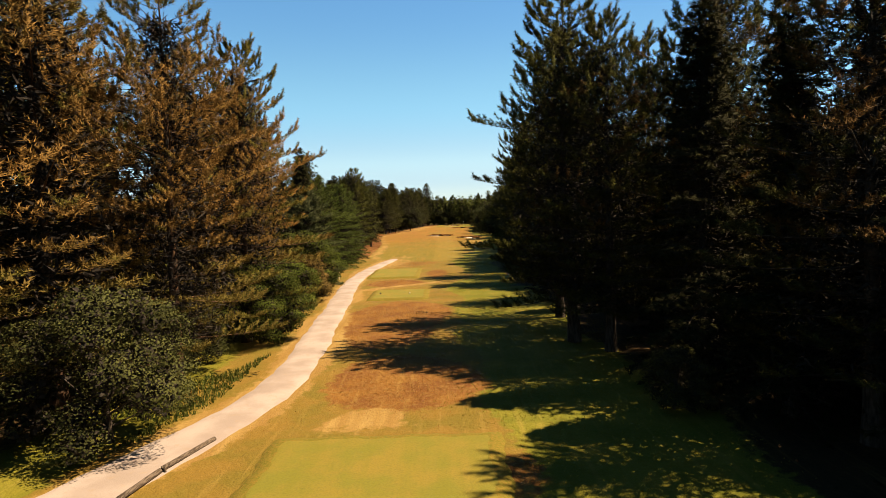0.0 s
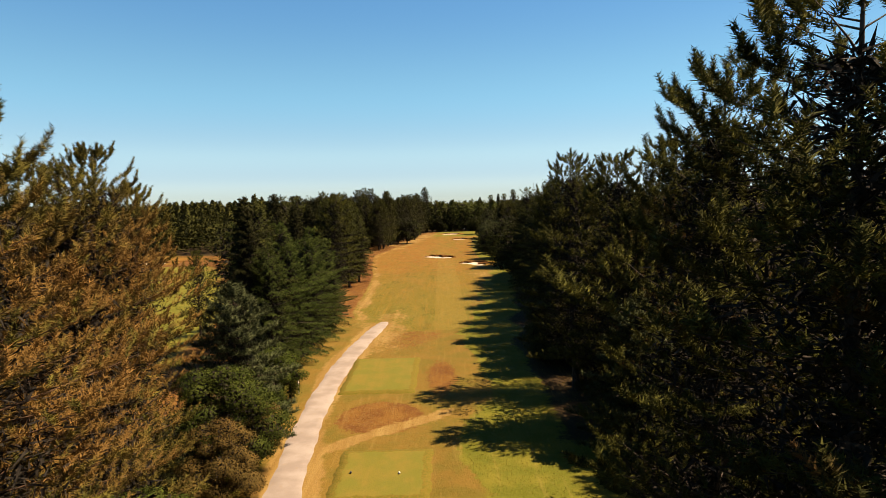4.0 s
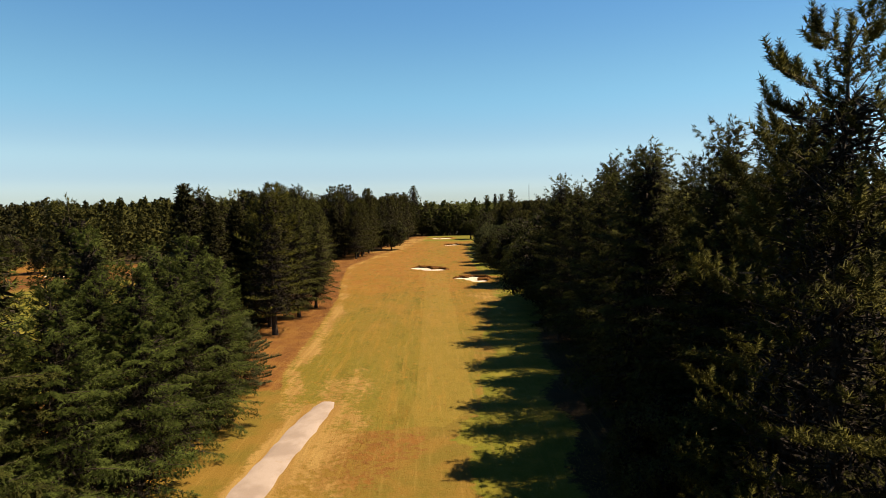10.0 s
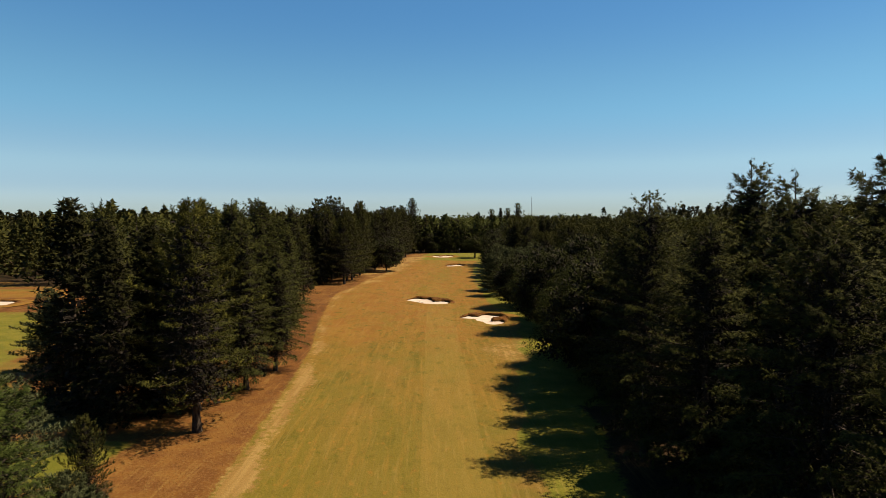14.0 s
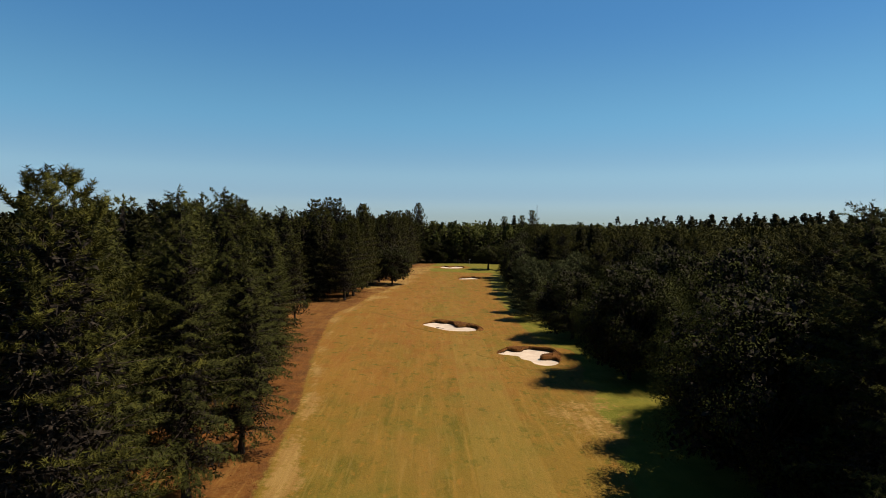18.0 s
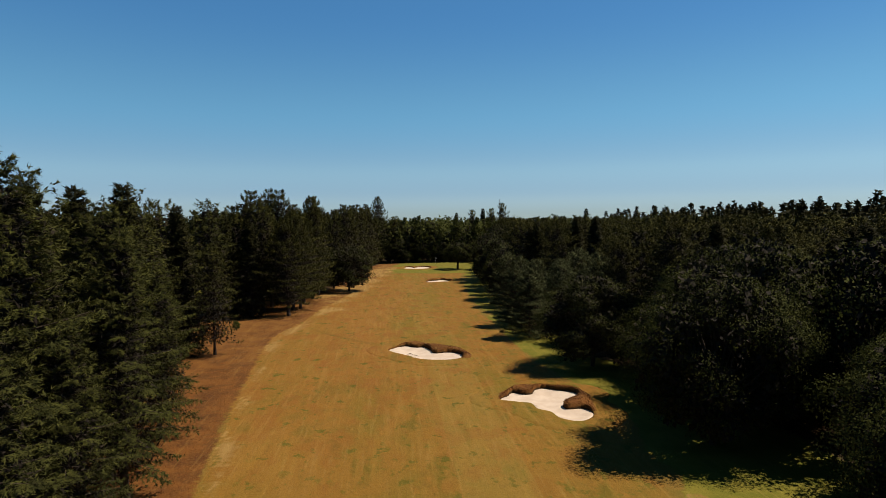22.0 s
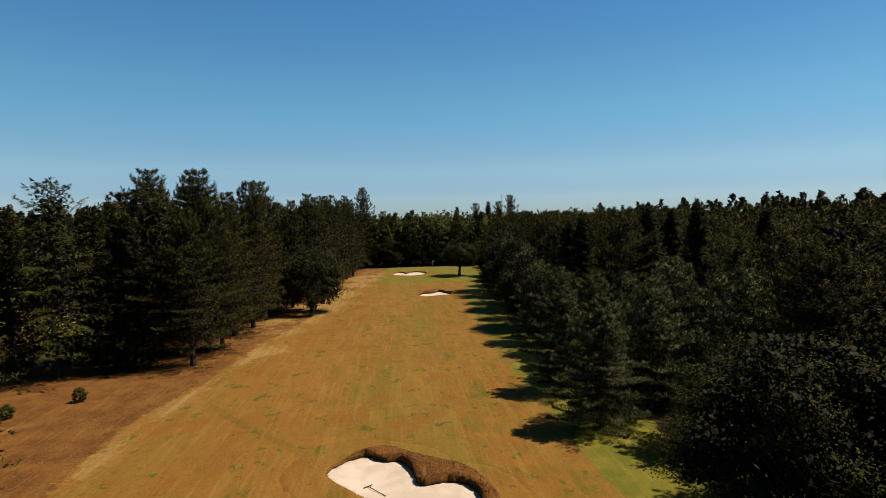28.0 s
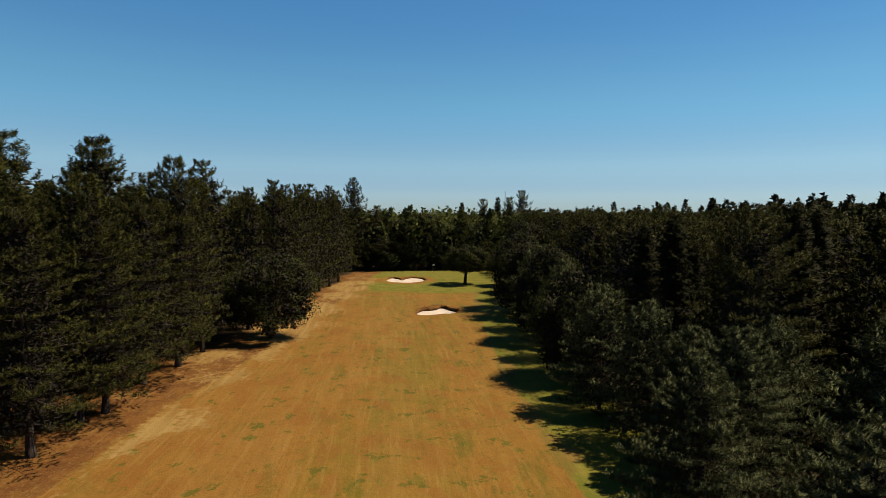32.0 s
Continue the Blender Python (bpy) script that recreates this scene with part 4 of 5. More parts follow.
def leaf_shapes(rng, spots, ways, hats, size):
    """Small diamond leaves, one at each spot, that lie across their hats."""
    n = len(spots)
    d = unit(unit(ways) * 0.6 + rng.normal(size=(n, 3)) * 0.6)
    side = unit(np.cross(d, unit(hats) + rng.normal(size=(n, 3)) * 0.5))
    face = unit(np.cross(side, d))
    turn = np.where((face * hats).sum(1, keepdims=True) < 0, -1.0, 1.0)
    side, face = side * turn, face * turn
    ln = size * rng.uniform(0.6, 1.3, (n, 1))
    q = np.stack([spots, spots + d * ln * 0.5 - side * ln * 0.36, spots + d * ln, spots + d * ln * 0.5 + side * ln * 0.36], 1).reshape(-1, 3)
    i = np.arange(n)[:, None] * 4
    nor = unit(unit(hats) * 0.65 + face * 0.35)
    return q, np.concatenate([i + [[0, 2, 1]], i + [[0, 3, 2]]], 1).reshape(-1, 3), np.repeat(nor, 4, 0)


def broadleaf(seed, h, base, radius, dens, leaf, narrow=0.0):
    """Wood, shade-dark inner leaves and crown of a broadleaved tree or shrub, built of many leafy lobes."""
    rng = np.random.default_rng(seed)
    spots, ways, hats, inner_spots, inner_ways = [], [], [], [], []
    zs = np.linspace(-0.3, max(base + 0.45 * (h - base), 0.5), 7)
    wood = [tube(np.stack([0.015 * h * np.sin(zs * 0.6 + seed), 0.015 * h * (np.cos(zs * 0.5 + seed) - 1), zs], -1),
                 (0.042 if narrow < 0 else 0.020) * h * np.clip(1.1 - zs / h, 0.3, 1.2), 8)]
    lobes = 64 if h > 6 else 30
    for i in range(lobes):
        u = (i + 0.5) / lobes
        z = base + (h - base) * (0.08 + 0.86 * u)
        prof = math.sqrt(max(0.0, 1 - (2 * u - 0.80) ** 2 * 0.70)) * (1 - narrow * u)
        a = i * 2.399 + rng.uniform(-0.5, 0.5)
        r = radius * prof * (0.45 + 0.45 * rng.random() ** 0.6)
        c = np.array([math.cos(a) * r, math.sin(a) * r, z])
        size = radius * rng.uniform(0.17, 0.32) * (1 - 0.35 * narrow) * (1.0 if h > 6 else 1.15)
        if i % 2 == 0:
            foot = np.array([0, 0, max(0.25, base * 0.6 + (z - base) * 0.35)])
            wood.append(tube(np.stack([foot, foot * 0.45 + c * 0.55 + [0, 0, -0.1 * size], c]), np.array([0.0085, 0.005, 0.002]) * h, 4))
        # leaf shapes filling the lobe; their dark colour paints its inner shade
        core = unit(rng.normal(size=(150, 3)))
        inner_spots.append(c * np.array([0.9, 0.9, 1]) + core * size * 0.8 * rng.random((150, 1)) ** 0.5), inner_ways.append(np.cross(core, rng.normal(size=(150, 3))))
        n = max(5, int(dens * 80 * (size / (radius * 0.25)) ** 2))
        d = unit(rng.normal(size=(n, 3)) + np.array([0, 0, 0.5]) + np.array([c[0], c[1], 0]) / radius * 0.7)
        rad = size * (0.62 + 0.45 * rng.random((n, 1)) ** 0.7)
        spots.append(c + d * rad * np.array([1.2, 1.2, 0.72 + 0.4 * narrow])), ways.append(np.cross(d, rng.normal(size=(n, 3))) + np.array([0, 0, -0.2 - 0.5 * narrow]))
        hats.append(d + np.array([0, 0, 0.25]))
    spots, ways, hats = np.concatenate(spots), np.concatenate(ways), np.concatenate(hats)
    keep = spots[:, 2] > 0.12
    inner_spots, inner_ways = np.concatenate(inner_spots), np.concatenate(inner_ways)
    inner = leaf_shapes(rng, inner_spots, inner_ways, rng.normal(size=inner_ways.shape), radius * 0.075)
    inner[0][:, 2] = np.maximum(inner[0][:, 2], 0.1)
    return gather(wood), inner, leaf_shapes(rng, spots[keep], ways[keep], hats[keep], leaf)


TEMPLATES = {}


def template(kind, lod, variant):
    """The three meshes of a tree about 20 m (conifers) high, or of the height that its kind names."""
    key = (kind, lod, variant)
    if key in TEMPLATES:
        return TEMPLATES[key]
    seed = sum(ord(ch) for ch in kind) * 10 + variant
    style, leaf_mat, bark_mat = KINDS[kind][:3]
    if style != "leafy":
        base, radius, blade = KINDS[kind][3:6]
        w, i, c = conifer(seed, 20.0, base * (1 + 0.15 * variant), radius * (1 - 0.07 * variant), style, lod, blade)
    else:
        h, base, radius, leaf, narrow = KINDS[kind][3:8]
        w, i, c = broadleaf(seed, h, base, radius, {"close": 8.5, "near": 7.0, "mid": 2.8, "far": 0.8}[lod], leaf * {"close": 0.52, "near": 0.64, "mid": 1.0, "far": 1.6}[lod], narrow)
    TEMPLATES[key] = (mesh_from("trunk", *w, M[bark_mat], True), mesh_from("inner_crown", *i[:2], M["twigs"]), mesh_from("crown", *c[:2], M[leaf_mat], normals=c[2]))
    return TEMPLATES[key]


# kind: build, foliage, bark, then sizes of the template
KINDS = {
    "pine": ("pine", "pine", "bark", 2.9, 4.5, (0.20, 0.030)),
    "brown_pine": ("pine", "pine_brown", "bark_red", 2.2, 5.0, (0.19, 0.028)),
    "mixed_pine": ("pine", "pine_mixed", "bark", 2.7, 4.6, (0.19, 0.028)),
    "bough_pine": ("bough", "pine_deep", "bark", 2.5, 4.7, (0.21, 0.032)),
    "wood_pine": ("pine", "pine_deep", "bark", 3.4, 5.8, (0.23, 0.036)),
    "young_pine": ("bough", "grey", "bark_red", 1.6, 7.4, (0.36, 0.055)),
    "larch": ("larch", "larch", "bark", 0.9, 4.4, (0.24, 0.036)),
    "dark_larch": ("larch", "dark_larch", "bark", 2.0, 4.2, (0.22, 0.034)),
    "spruce": ("spruce", "spruce", "bark", 0.7, 3.8, (0.27, 0.046)),
    "oak": ("leafy", "oak", "bark", 10.0, 1.1, 5.2, 0.165, 0.0),
    "dome_oak": ("leafy", "oak", "bark", 8.0, 3.1, 4.3, 0.16, -0.12),
    "birch": ("leafy", "birch", "bark", 14.0, 0.6, 3.4, 0.17, 0.45),
    "shrub": ("leafy", "shrub", "bark", 5.0, 0.2, 2.6, 0.17, 0.15),
    "rusty_shrub": ("leafy", "beech", "bark", 5.0, 0.2, 2.6, 0.20, 0.15),
    "pale_shrub": ("leafy", "olive", "bark", 5.0, 0.2, 2.7, 0.14, 0.10),
}
TALL = {"oak": 10.0, "dome_oak": 8.0, "birch": 14.0, "shrub": 5.0, "rusty_shrub": 5.0, "pale_shrub": 5.0}
LABELS = {
    "pine": ("pine_tree", "tall dark green pine with tufted branches and bare lower trunk", "tree"),
    "brown_pine": ("pine_tree", "tall pine with sun-browned rusty needles and orange bark", "tree"),
    "mixed_pine": ("pine_tree", "tall dark pine with a few browned branches", "tree"),
    "bough_pine": ("pine_tree", "broad dark pine with layered boughs sweeping low", "tree"),
    "wood_pine": ("pine_tree", "dark broad-crowned pine crowded among others in the wood", "tree"),
    "young_pine": ("pine_tree", "young grey-green pine with dense upswept branches", "tree"),
    "larch": ("larch_tree", "fresh green larch with drooping feathery branches", "tree"),
    "dark_larch": ("larch_tree", "dark larch with feathery spreading branches and spiky top", "tree"),
    "spruce": ("spruce_tree", "dark narrow spruce with drooping branches", "tree"),
    "oak": ("oak_tree", "round-crowned oak with dense dark green leaves", "tree"),
    "dome_oak": ("oak_tree", "low dome-crowned oak standing alone beside the green", "tree"),
    "birch": ("birch_tree", "slender birch with yellowish-green drooping leaves", "tree"),
    "shrub": ("shrub", "bushy bright green shrub at the wood's edge", "shrub"),
    "rusty_shrub": ("shrub", "bushy shrub with rusty brown leaves", "shrub"),
    "pale_shrub": ("shrub", "bushy olive-green shrub at the wood's edge", "shrub"),
}
FIRST = {}
grow_rng = np.random.default_rng(77)


def plant(kind, x, y, h, lod="near", variant=None, fat=1.0, group="trees along the fairway"):
    """Sets a tree of that kind and height on the ground."""
    v = int(grow_rng.integers(0, 2)) if variant is None else variant
    v = 0 if lod == "close" and kind.endswith("pine") else v
    s = h / TALL.get(kind, 20.0)
    m = pose(x, y, float(ground_z(x, y)), grow_rng.uniform(-1.2, 1.2), grow_rng.uniform(-1.2, 1.2), grow_rng.uniform(0, 360))
    if kind == "oak" and y > 240 and x > 0:
        fat *= 0.86
    if kind == "oak":
        fat *= (10.0 / h) ** 0.6
    wide = s * fat * grow_rng.uniform(0.92, 1.08)
    m = m @ Matrix.Diagonal((wide, wide, s, 1))
    key = (kind, lod, v)
    if key in FIRST:
        return copy_thing(FIRST[key], m @ Matrix.Diagonal([1 / c for c in FIRST[key].scale] + [1]))
    name, label, category = LABELS[kind]
    root = tagged(new(name), label, category, group)
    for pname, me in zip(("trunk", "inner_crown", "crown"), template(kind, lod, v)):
        part(pname, me, root, "dead twigs within the crown, coloured dark as its inner shade" if pname == "inner_crown" else "")
    root.matrix_basis = m
    FIRST[key] = root
    return root


# trees that stand alone or at the edge: kind, x, y, height
LEFT_NEAR = [
    ("brown_pine", -14.2, 27.5, 20.5), ("brown_pine", -13.8, 37.0, 19.8), ("brown_pine", -18.6, 40.2, 20.0), ("brown_pine", -20.5, 30.5, 21.0), ("brown_pine", -18.6, 53.0, 19.6), ("brown_pine", -19.6, 57.0, 17.8), ("brown_pine", -16.8, 44.0, 18.2),
    ("mixed_pine", -22.0, 44.5, 19.0), ("mixed_pine", -23.6, 53.0, 17.0), ("young_pine", -15.4, 62.0, 11.2), ("shrub", -15.4, 71.6, 4.6), ("pale_shrub", -13.4, 19.6, 6.0),
    ("shrub", -12.6, 36.4, 5.2), ("rusty_shrub", -13.8, 54.8, 4.4), ("shrub", -13.7, 44.6, 5.2), ("shrub", -14.9, 58.0, 6.6), ("shrub", -14.4, 40.6, 3.8), ("pale_shrub", -14.6, 30.5, 3.6),
    ("shrub", -14.2, 66.0, 2.8), ("rusty_shrub", -14.6, 60.5, 4.0), ("pale_shrub", -15.8, 56.0, 4.5),
]
LEFT_MID = [
    ("larch", -17.2, 77.0, 13.4), ("larch", -19.8, 80.5, 14.2), ("larch", -17.0, 83.0, 13.0), ("larch", -16.6, 88.5, 13.2), ("larch", -19.6, 91.0, 15.0),
    ("larch", -16.8, 94.0, 13.0), ("larch", -16.2, 99.0, 12.6), ("larch", -19.0, 101.0, 14.0), ("dark_larch", -19.7, 80.6, 17.7), ("dark_larch", -23.0, 95.0, 16.8),
    ("spruce", -19.6, 77.6, 17.6), ("larch", -18.2, 105.2, 12.2), ("pine", -32.6, 98.0, 11.0), ("young_pine", -17.2, 108.5, 6.2), ("bough_pine", -19.3, 113.4, 7.2),
    ("larch", -22.5, 104.5, 13.5), ("larch", -25.5, 108.0, 11.0), ("young_pine", -26.0, 117.0, 8.0), ("young_pine", -36.0, 138.0, 9.6),
]
LEFT_LATER = [
    ("pine", -20.5, 130.7, 18.5), ("dark_larch", -22.6, 136.0, 18.7), ("dark_larch", -24.2, 139.5, 18.0), ("spruce", -28.5, 133.0, 17.0), ("dark_larch", -33.1, 140.9, 19.3),
    ("dark_larch", -20.2, 142.5, 17.6), ("dark_larch", -19.2, 149.8, 14.6), ("dark_larch", -24.3, 150.6, 19.7), ("dark_larch", -22.9, 157.7, 19.9), ("dark_larch", -22.0, 166.5, 16.4),
    ("dark_larch", -21.3, 158.5, 13.0), ("spruce", -27.0, 146.0, 18.5), ("dark_larch", -24.4, 170.0, 18.0), ("dark_larch", -23.8, 176.5, 13.8), ("bough_pine", -26.0, 184.0, 10.5),
    ("dark_larch", -28.0, 162.0, 19.0), ("spruce", -29.0, 176.0, 19.0), ("bough_pine", -27.8, 205.0, 13.5), ("dark_larch", -37.3, 204.8, 21.5), ("dark_larch", -36.4, 231.6, 20.5), ("spruce", -32.0, 190.0, 20.0),
]
LEFT_END = [
    ("bough_pine", -23.7, 234.3, 17.0), ("bough_pine", -24.0, 240.8, 18.5), ("bough_pine", -22.9, 242.6, 16.0), ("bough_pine", -28.6, 254.9, 22.6), ("bough_pine", -23.5, 251.0, 18.0),
    ("bough_pine", -22.5, 257.5, 21.4), ("bough_pine", -23.5, 271.3, 22.1), ("bough_pine", -32.6, 246.4, 22.0), ("bough_pine", -31.8, 260.8, 23.2), ("oak", -15.7, 270.4, 10.6), ("bough_pine", -22.0, 264.0, 19.5),
    ("shrub", -29.6, 222.6, 1.2), ("shrub", -33.5, 219.0, 1.1), ("bough_pine", -19.8, 277.0, 19.0), ("bough_pine", -18.2, 285.0, 20.5), ("bough_pine", -17.0, 292.5, 20.0), ("bough_pine", -16.2, 300.0, 20.5),
    ("bough_pine", -15.4, 308.0, 21.0), ("bough_pine", -14.6, 316.5, 20.0), ("bough_pine", -13.4, 325.0, 21.5), ("bough_pine", -12.2, 334.0, 21.0), ("bough_pine", -10.0, 361.0, 25.5),
]
RIGHT_NEAR = [
    ("pine", 7.9, 34.4, 21.6), ("mixed_pine", 9.4, 31.6, 19.4), ("spruce", 11.6, 24.4, 18.0), ("pine", 8.6, 42.4, 20.9), ("mixed_pine", 12.8, 50.6, 19.5),
    ("pine", 11.6, 65.0, 19.8), ("pine", 10.6, 73.1, 20.5), ("mixed_pine", 15.4, 64.8, 21.0), ("young_pine", 11.6, 60.0, 10.0), ("young_pine", 14.6, 61.5, 9.4),
    ("mixed_pine", 17.6, 57.0, 17.0), ("mixed_pine", 14.5, 17.5, 20.0), ("spruce", 13.4, 20.5, 16.5), ("pine", 14.4, 38.5, 20.0), ("mixed_pine", 14.0, 29.0, 21.5), ("spruce", 14.9, 34.2, 15.5),
    ("spruce", 14.6, 46.0, 15.0), ("spruce", 15.0, 53.0, 17.0), ("pine", 14.2, 71.0, 16.0), ("spruce", 14.4, 11.5, 18.0), ("pale_shrub", 9.2, 21.5, 2.6),
]
RIGHT_UNDER = [
    ("pale_shrub", 10.8, 86.0, 6.0), ("pale_shrub", 10.2, 82.4, 4.6), ("pale_shrub", 12.2, 72.8, 3.0), ("spruce", 16.0, 25.0, 12.0), ("spruce", 16.2, 42.0, 12.0), ("spruce", 16.0, 50.0, 12.0),
]
RIGHT_MID = [
    ("dark_larch", 15.0, 82.8, 20.5), ("dark_larch", 15.2, 90.0, 20.5), ("dark_larch", 16.6, 95.6, 18.6), ("dark_larch", 12.8, 79.5, 18.5), ("dark_larch", 13.6, 86.5, 18.5), ("dark_larch", 12.5, 93.4, 19.8), ("dark_larch", 13.5, 99.6, 19.8), ("dark_larch", 13.0, 104.5, 18.2),
    ("dark_larch", 15.4, 110.5, 19.6), ("dark_larch", 18.4, 107.8, 20.4), ("dark_larch", 13.8, 115.0, 18.0), ("dark_larch", 17.8, 117.9, 20.9), ("dark_larch", 13.9, 124.8, 19.3), ("dark_larch", 16.4, 129.0, 18.0),
    ("dark_larch", 15.0, 133.0, 17.0), ("dark_larch", 17.2, 137.0, 18.4), ("oak", 15.6, 142.5, 12.5), ("oak", 17.5, 150.5, 12.0), ("oak", 20.8, 155.6, 11.5), ("oak", 25.5, 158.5, 12.5), ("oak", 16.7, 170.2, 12.4),
    ("oak", 24.5, 150.0, 13.5), ("oak", 22.0, 173.5, 14.0), ("oak", 20.8, 180.4, 10.6), ("oak", 15.6, 193.6, 9.9), ("oak", 24.0, 188.5, 10.0), ("oak", 26.0, 184.0, 13.5), ("oak", 27.5, 169.0, 14.5),
]
RIGHT_END = [
    ("young_pine", 12.9, 210.4, 9.4), ("young_pine", 13.0, 220.0, 9.2), ("young_pine", 17.2, 224.0, 9.8), ("young_pine", 17.0, 228.5, 9.0), ("young_pine", 18.5, 214.0, 10.2),
    ("young_pine", 16.2, 241.0, 10.0), ("young_pine", 17.4, 234.5, 9.6), ("young_pine", 22.2, 228.4, 9.4), ("oak", 17.6, 250.0, 10.5), ("young_pine", 18.2, 258.0, 10.5),
    ("oak", 19.0, 266.0, 11.5), ("young_pine", 19.4, 274.0, 11.0), ("oak", 20.6, 283.0, 11.4), ("oak", 20.6, 291.0, 12.6), ("oak", 26.5, 301.0, 13.5),
    ("oak", 28.5, 312.0, 13.5), ("dome_oak", 17.0, 327.0, 8.6), ("young_pine", 21.0, 206.0, 11.5), ("young_pine", 22.5, 219.0, 11.5), ("oak", 29.5, 324.0, 14.0),
]
placed = []
for rows, lods in ((LEFT_NEAR, (-21, 999)), (LEFT_MID, (-21.5, 999)), (LEFT_LATER, (-25, 180)), (LEFT_END, (-25, 262)), (RIGHT_NEAR, (15.8, 999)), (RIGHT_UNDER, (16.5, 999)), (RIGHT_MID, (23, 200)), (RIGHT_END, (18, 229))):
    for kind, x, y, h in rows:
        plant(kind, x, y, h, fat=(1.25 if 233 < y < 256 else 1.0) if kind == "bough_pine" else 1.15 if kind == "dark_larch" and y > 200 else 1.2 if y < 50 and kind != "pale_shrub" else 1.22 if kind.endswith("pine") and y > 55 and h > 12 else 1.08, lod=("close" if 16 < y < 90 and abs(x) < 20 and kind in ("pine", "mixed_pine", "brown_pine") or kind == "spruce" and 18 < y < 50 and 8 < x < 15.5 or "shrub" in kind and y < 60 or kind == "dark_larch" and 95 < y < 125 and 0 < x < 14.9 else "near") if (y < lods[1] and abs(x) < abs(lods[0])) or kind == "dome_oak" else "mid")
        placed.append((x, y))

# rows of trees behind the edge, each one still a tree of its own
fill = np.random.default_rng(5)
lone = {"left": [(-20, 70, ("brown_pine", "mixed_pine", "pine"), 20), (70, 112, ("larch", "dark_larch", "spruce"), 16), (128, 200, ("dark_larch", "spruce", "dark_larch"), 18.5),
                 (200, 240, ("spruce", "pine", "spruce"), 18), (240, 352, ("bough_pine", "bough_pine", "spruce"), 18.5)],
        "right": [(-20, 78, ("pine", "spruce", "mixed_pine"), 15.6), (78, 140, ("dark_larch", "spruce", "dark_larch"), 17.3), (140, 352, ("spruce", "wood_pine", "wood_pine"), 15.6)]}
for side, stretches in lone.items():
    sign = -1 if side == "left" else 1
    for y0, y1, kinds, tall in stretches:
        for row in range(3):
            y = y0 + fill.uniform(0, 4)
            while y < y1:
                edge_x = along(y, WOOD_LEFT if side == "left" else WOOD_RIGHT)
                x = edge_x + sign * ((4.0 if side == "left" else 6.2) + 5.2 * row + fill.uniform(-1.5, 1.5))
                near = min(math.hypot(x - a, y - b) for a, b in placed)
                if near > 3.4 and not (side == "right" and 55 < y < 65 and x < 25) and not (side == "left" and 50 < y < 112 and x < min(-17.0, -0.56 * (y - 41))) and inside(np.array([x]), np.array([y]), CLEARING)[0] < -1.5 and not (side == "left" and row > 1 and 112 < y < 145) and not (side == "left" and (213 < y < 233 or inside(np.array([x]), np.array([y]), GLADE)[0] > -2.5)):
                    plant(kinds[int(fill.integers(0, 3))], x, y, tall * fill.uniform(0.84, 1.08), "near" if row < 1 and 2 < y < (250 if side == "right" else 50) else "mid" if row < 1 and 2 < y < 300 or row > 0 and 2 < y < (300 if side == "right" else 30) else "far", group="trees of the wood", fat=1.45 if side == "right" and y < 140 else 1.2)
                    placed.append((x, y))
                y += fill.uniform(4.6, 7.4)
for y in np.arange(-8, 74, 4.2):
    x = 17.5 + fill.uniform(-1.2, 3.5)
    if not 54 < y < 64:
        plant("spruce", x, y + fill.uniform(-1, 1), fill.uniform(10, 16), "far" if y < 12 else "mid", group="trees of the wood")
    x = -24 - fill.uniform(-1.2, 3.5)
    if y < 58:
        plant("spruce", x, y + fill.uniform(-1, 1), fill.uniform(8, 14), "far", group="trees of the wood")
for i in range(16):
    x, y = 15.5 + 4.6 * (i % 4) + fill.uniform(-1, 1), -2 + 6.2 * (i // 4) + fill.uniform(-1.5, 1.5)
    if math.hypot(x - 14.5, y - 17.5) > 2.5 and x > 0.62 * (y + 2.5) + 6:
        plant("spruce", x, y, fill.uniform(12, 17), "near" if x < 22 else "mid", fat=1.35, group="trees of the wood")
# deeper rows of the wood beside the second half of the fairway
for y in np.arange(136, 357, 5.6):
    for row in range(4):
        x = along(y, WOOD_RIGHT) + 21.5 + 5.6 * row + fill.uniform(-1.6, 1.6)
        if x < 62:
            plant(("wood_pine", "wood_pine", "spruce", "wood_pine")[int(fill.integers(0, 4))], x, y + fill.uniform(-2, 2), fill.uniform(13.6, 16.4), "mid" if row < 2 else "far", group="trees of the wood", fat=1.4)
# trees in and round the next fairway
for kind, x, y, h in (("oak", -113, 205, 11), ("oak", -106, 204, 10), ("oak", -99, 209, 9), ("oak", -118, 212, 10), ("young_pine", -44.3, 149.6, 9.2), ("oak", -97, 170, 8.5), ("oak", -124, 198, 10)):
    plant(kind, x, y, h, "mid", group="trees of the next fairway")
    placed.append((x, y))


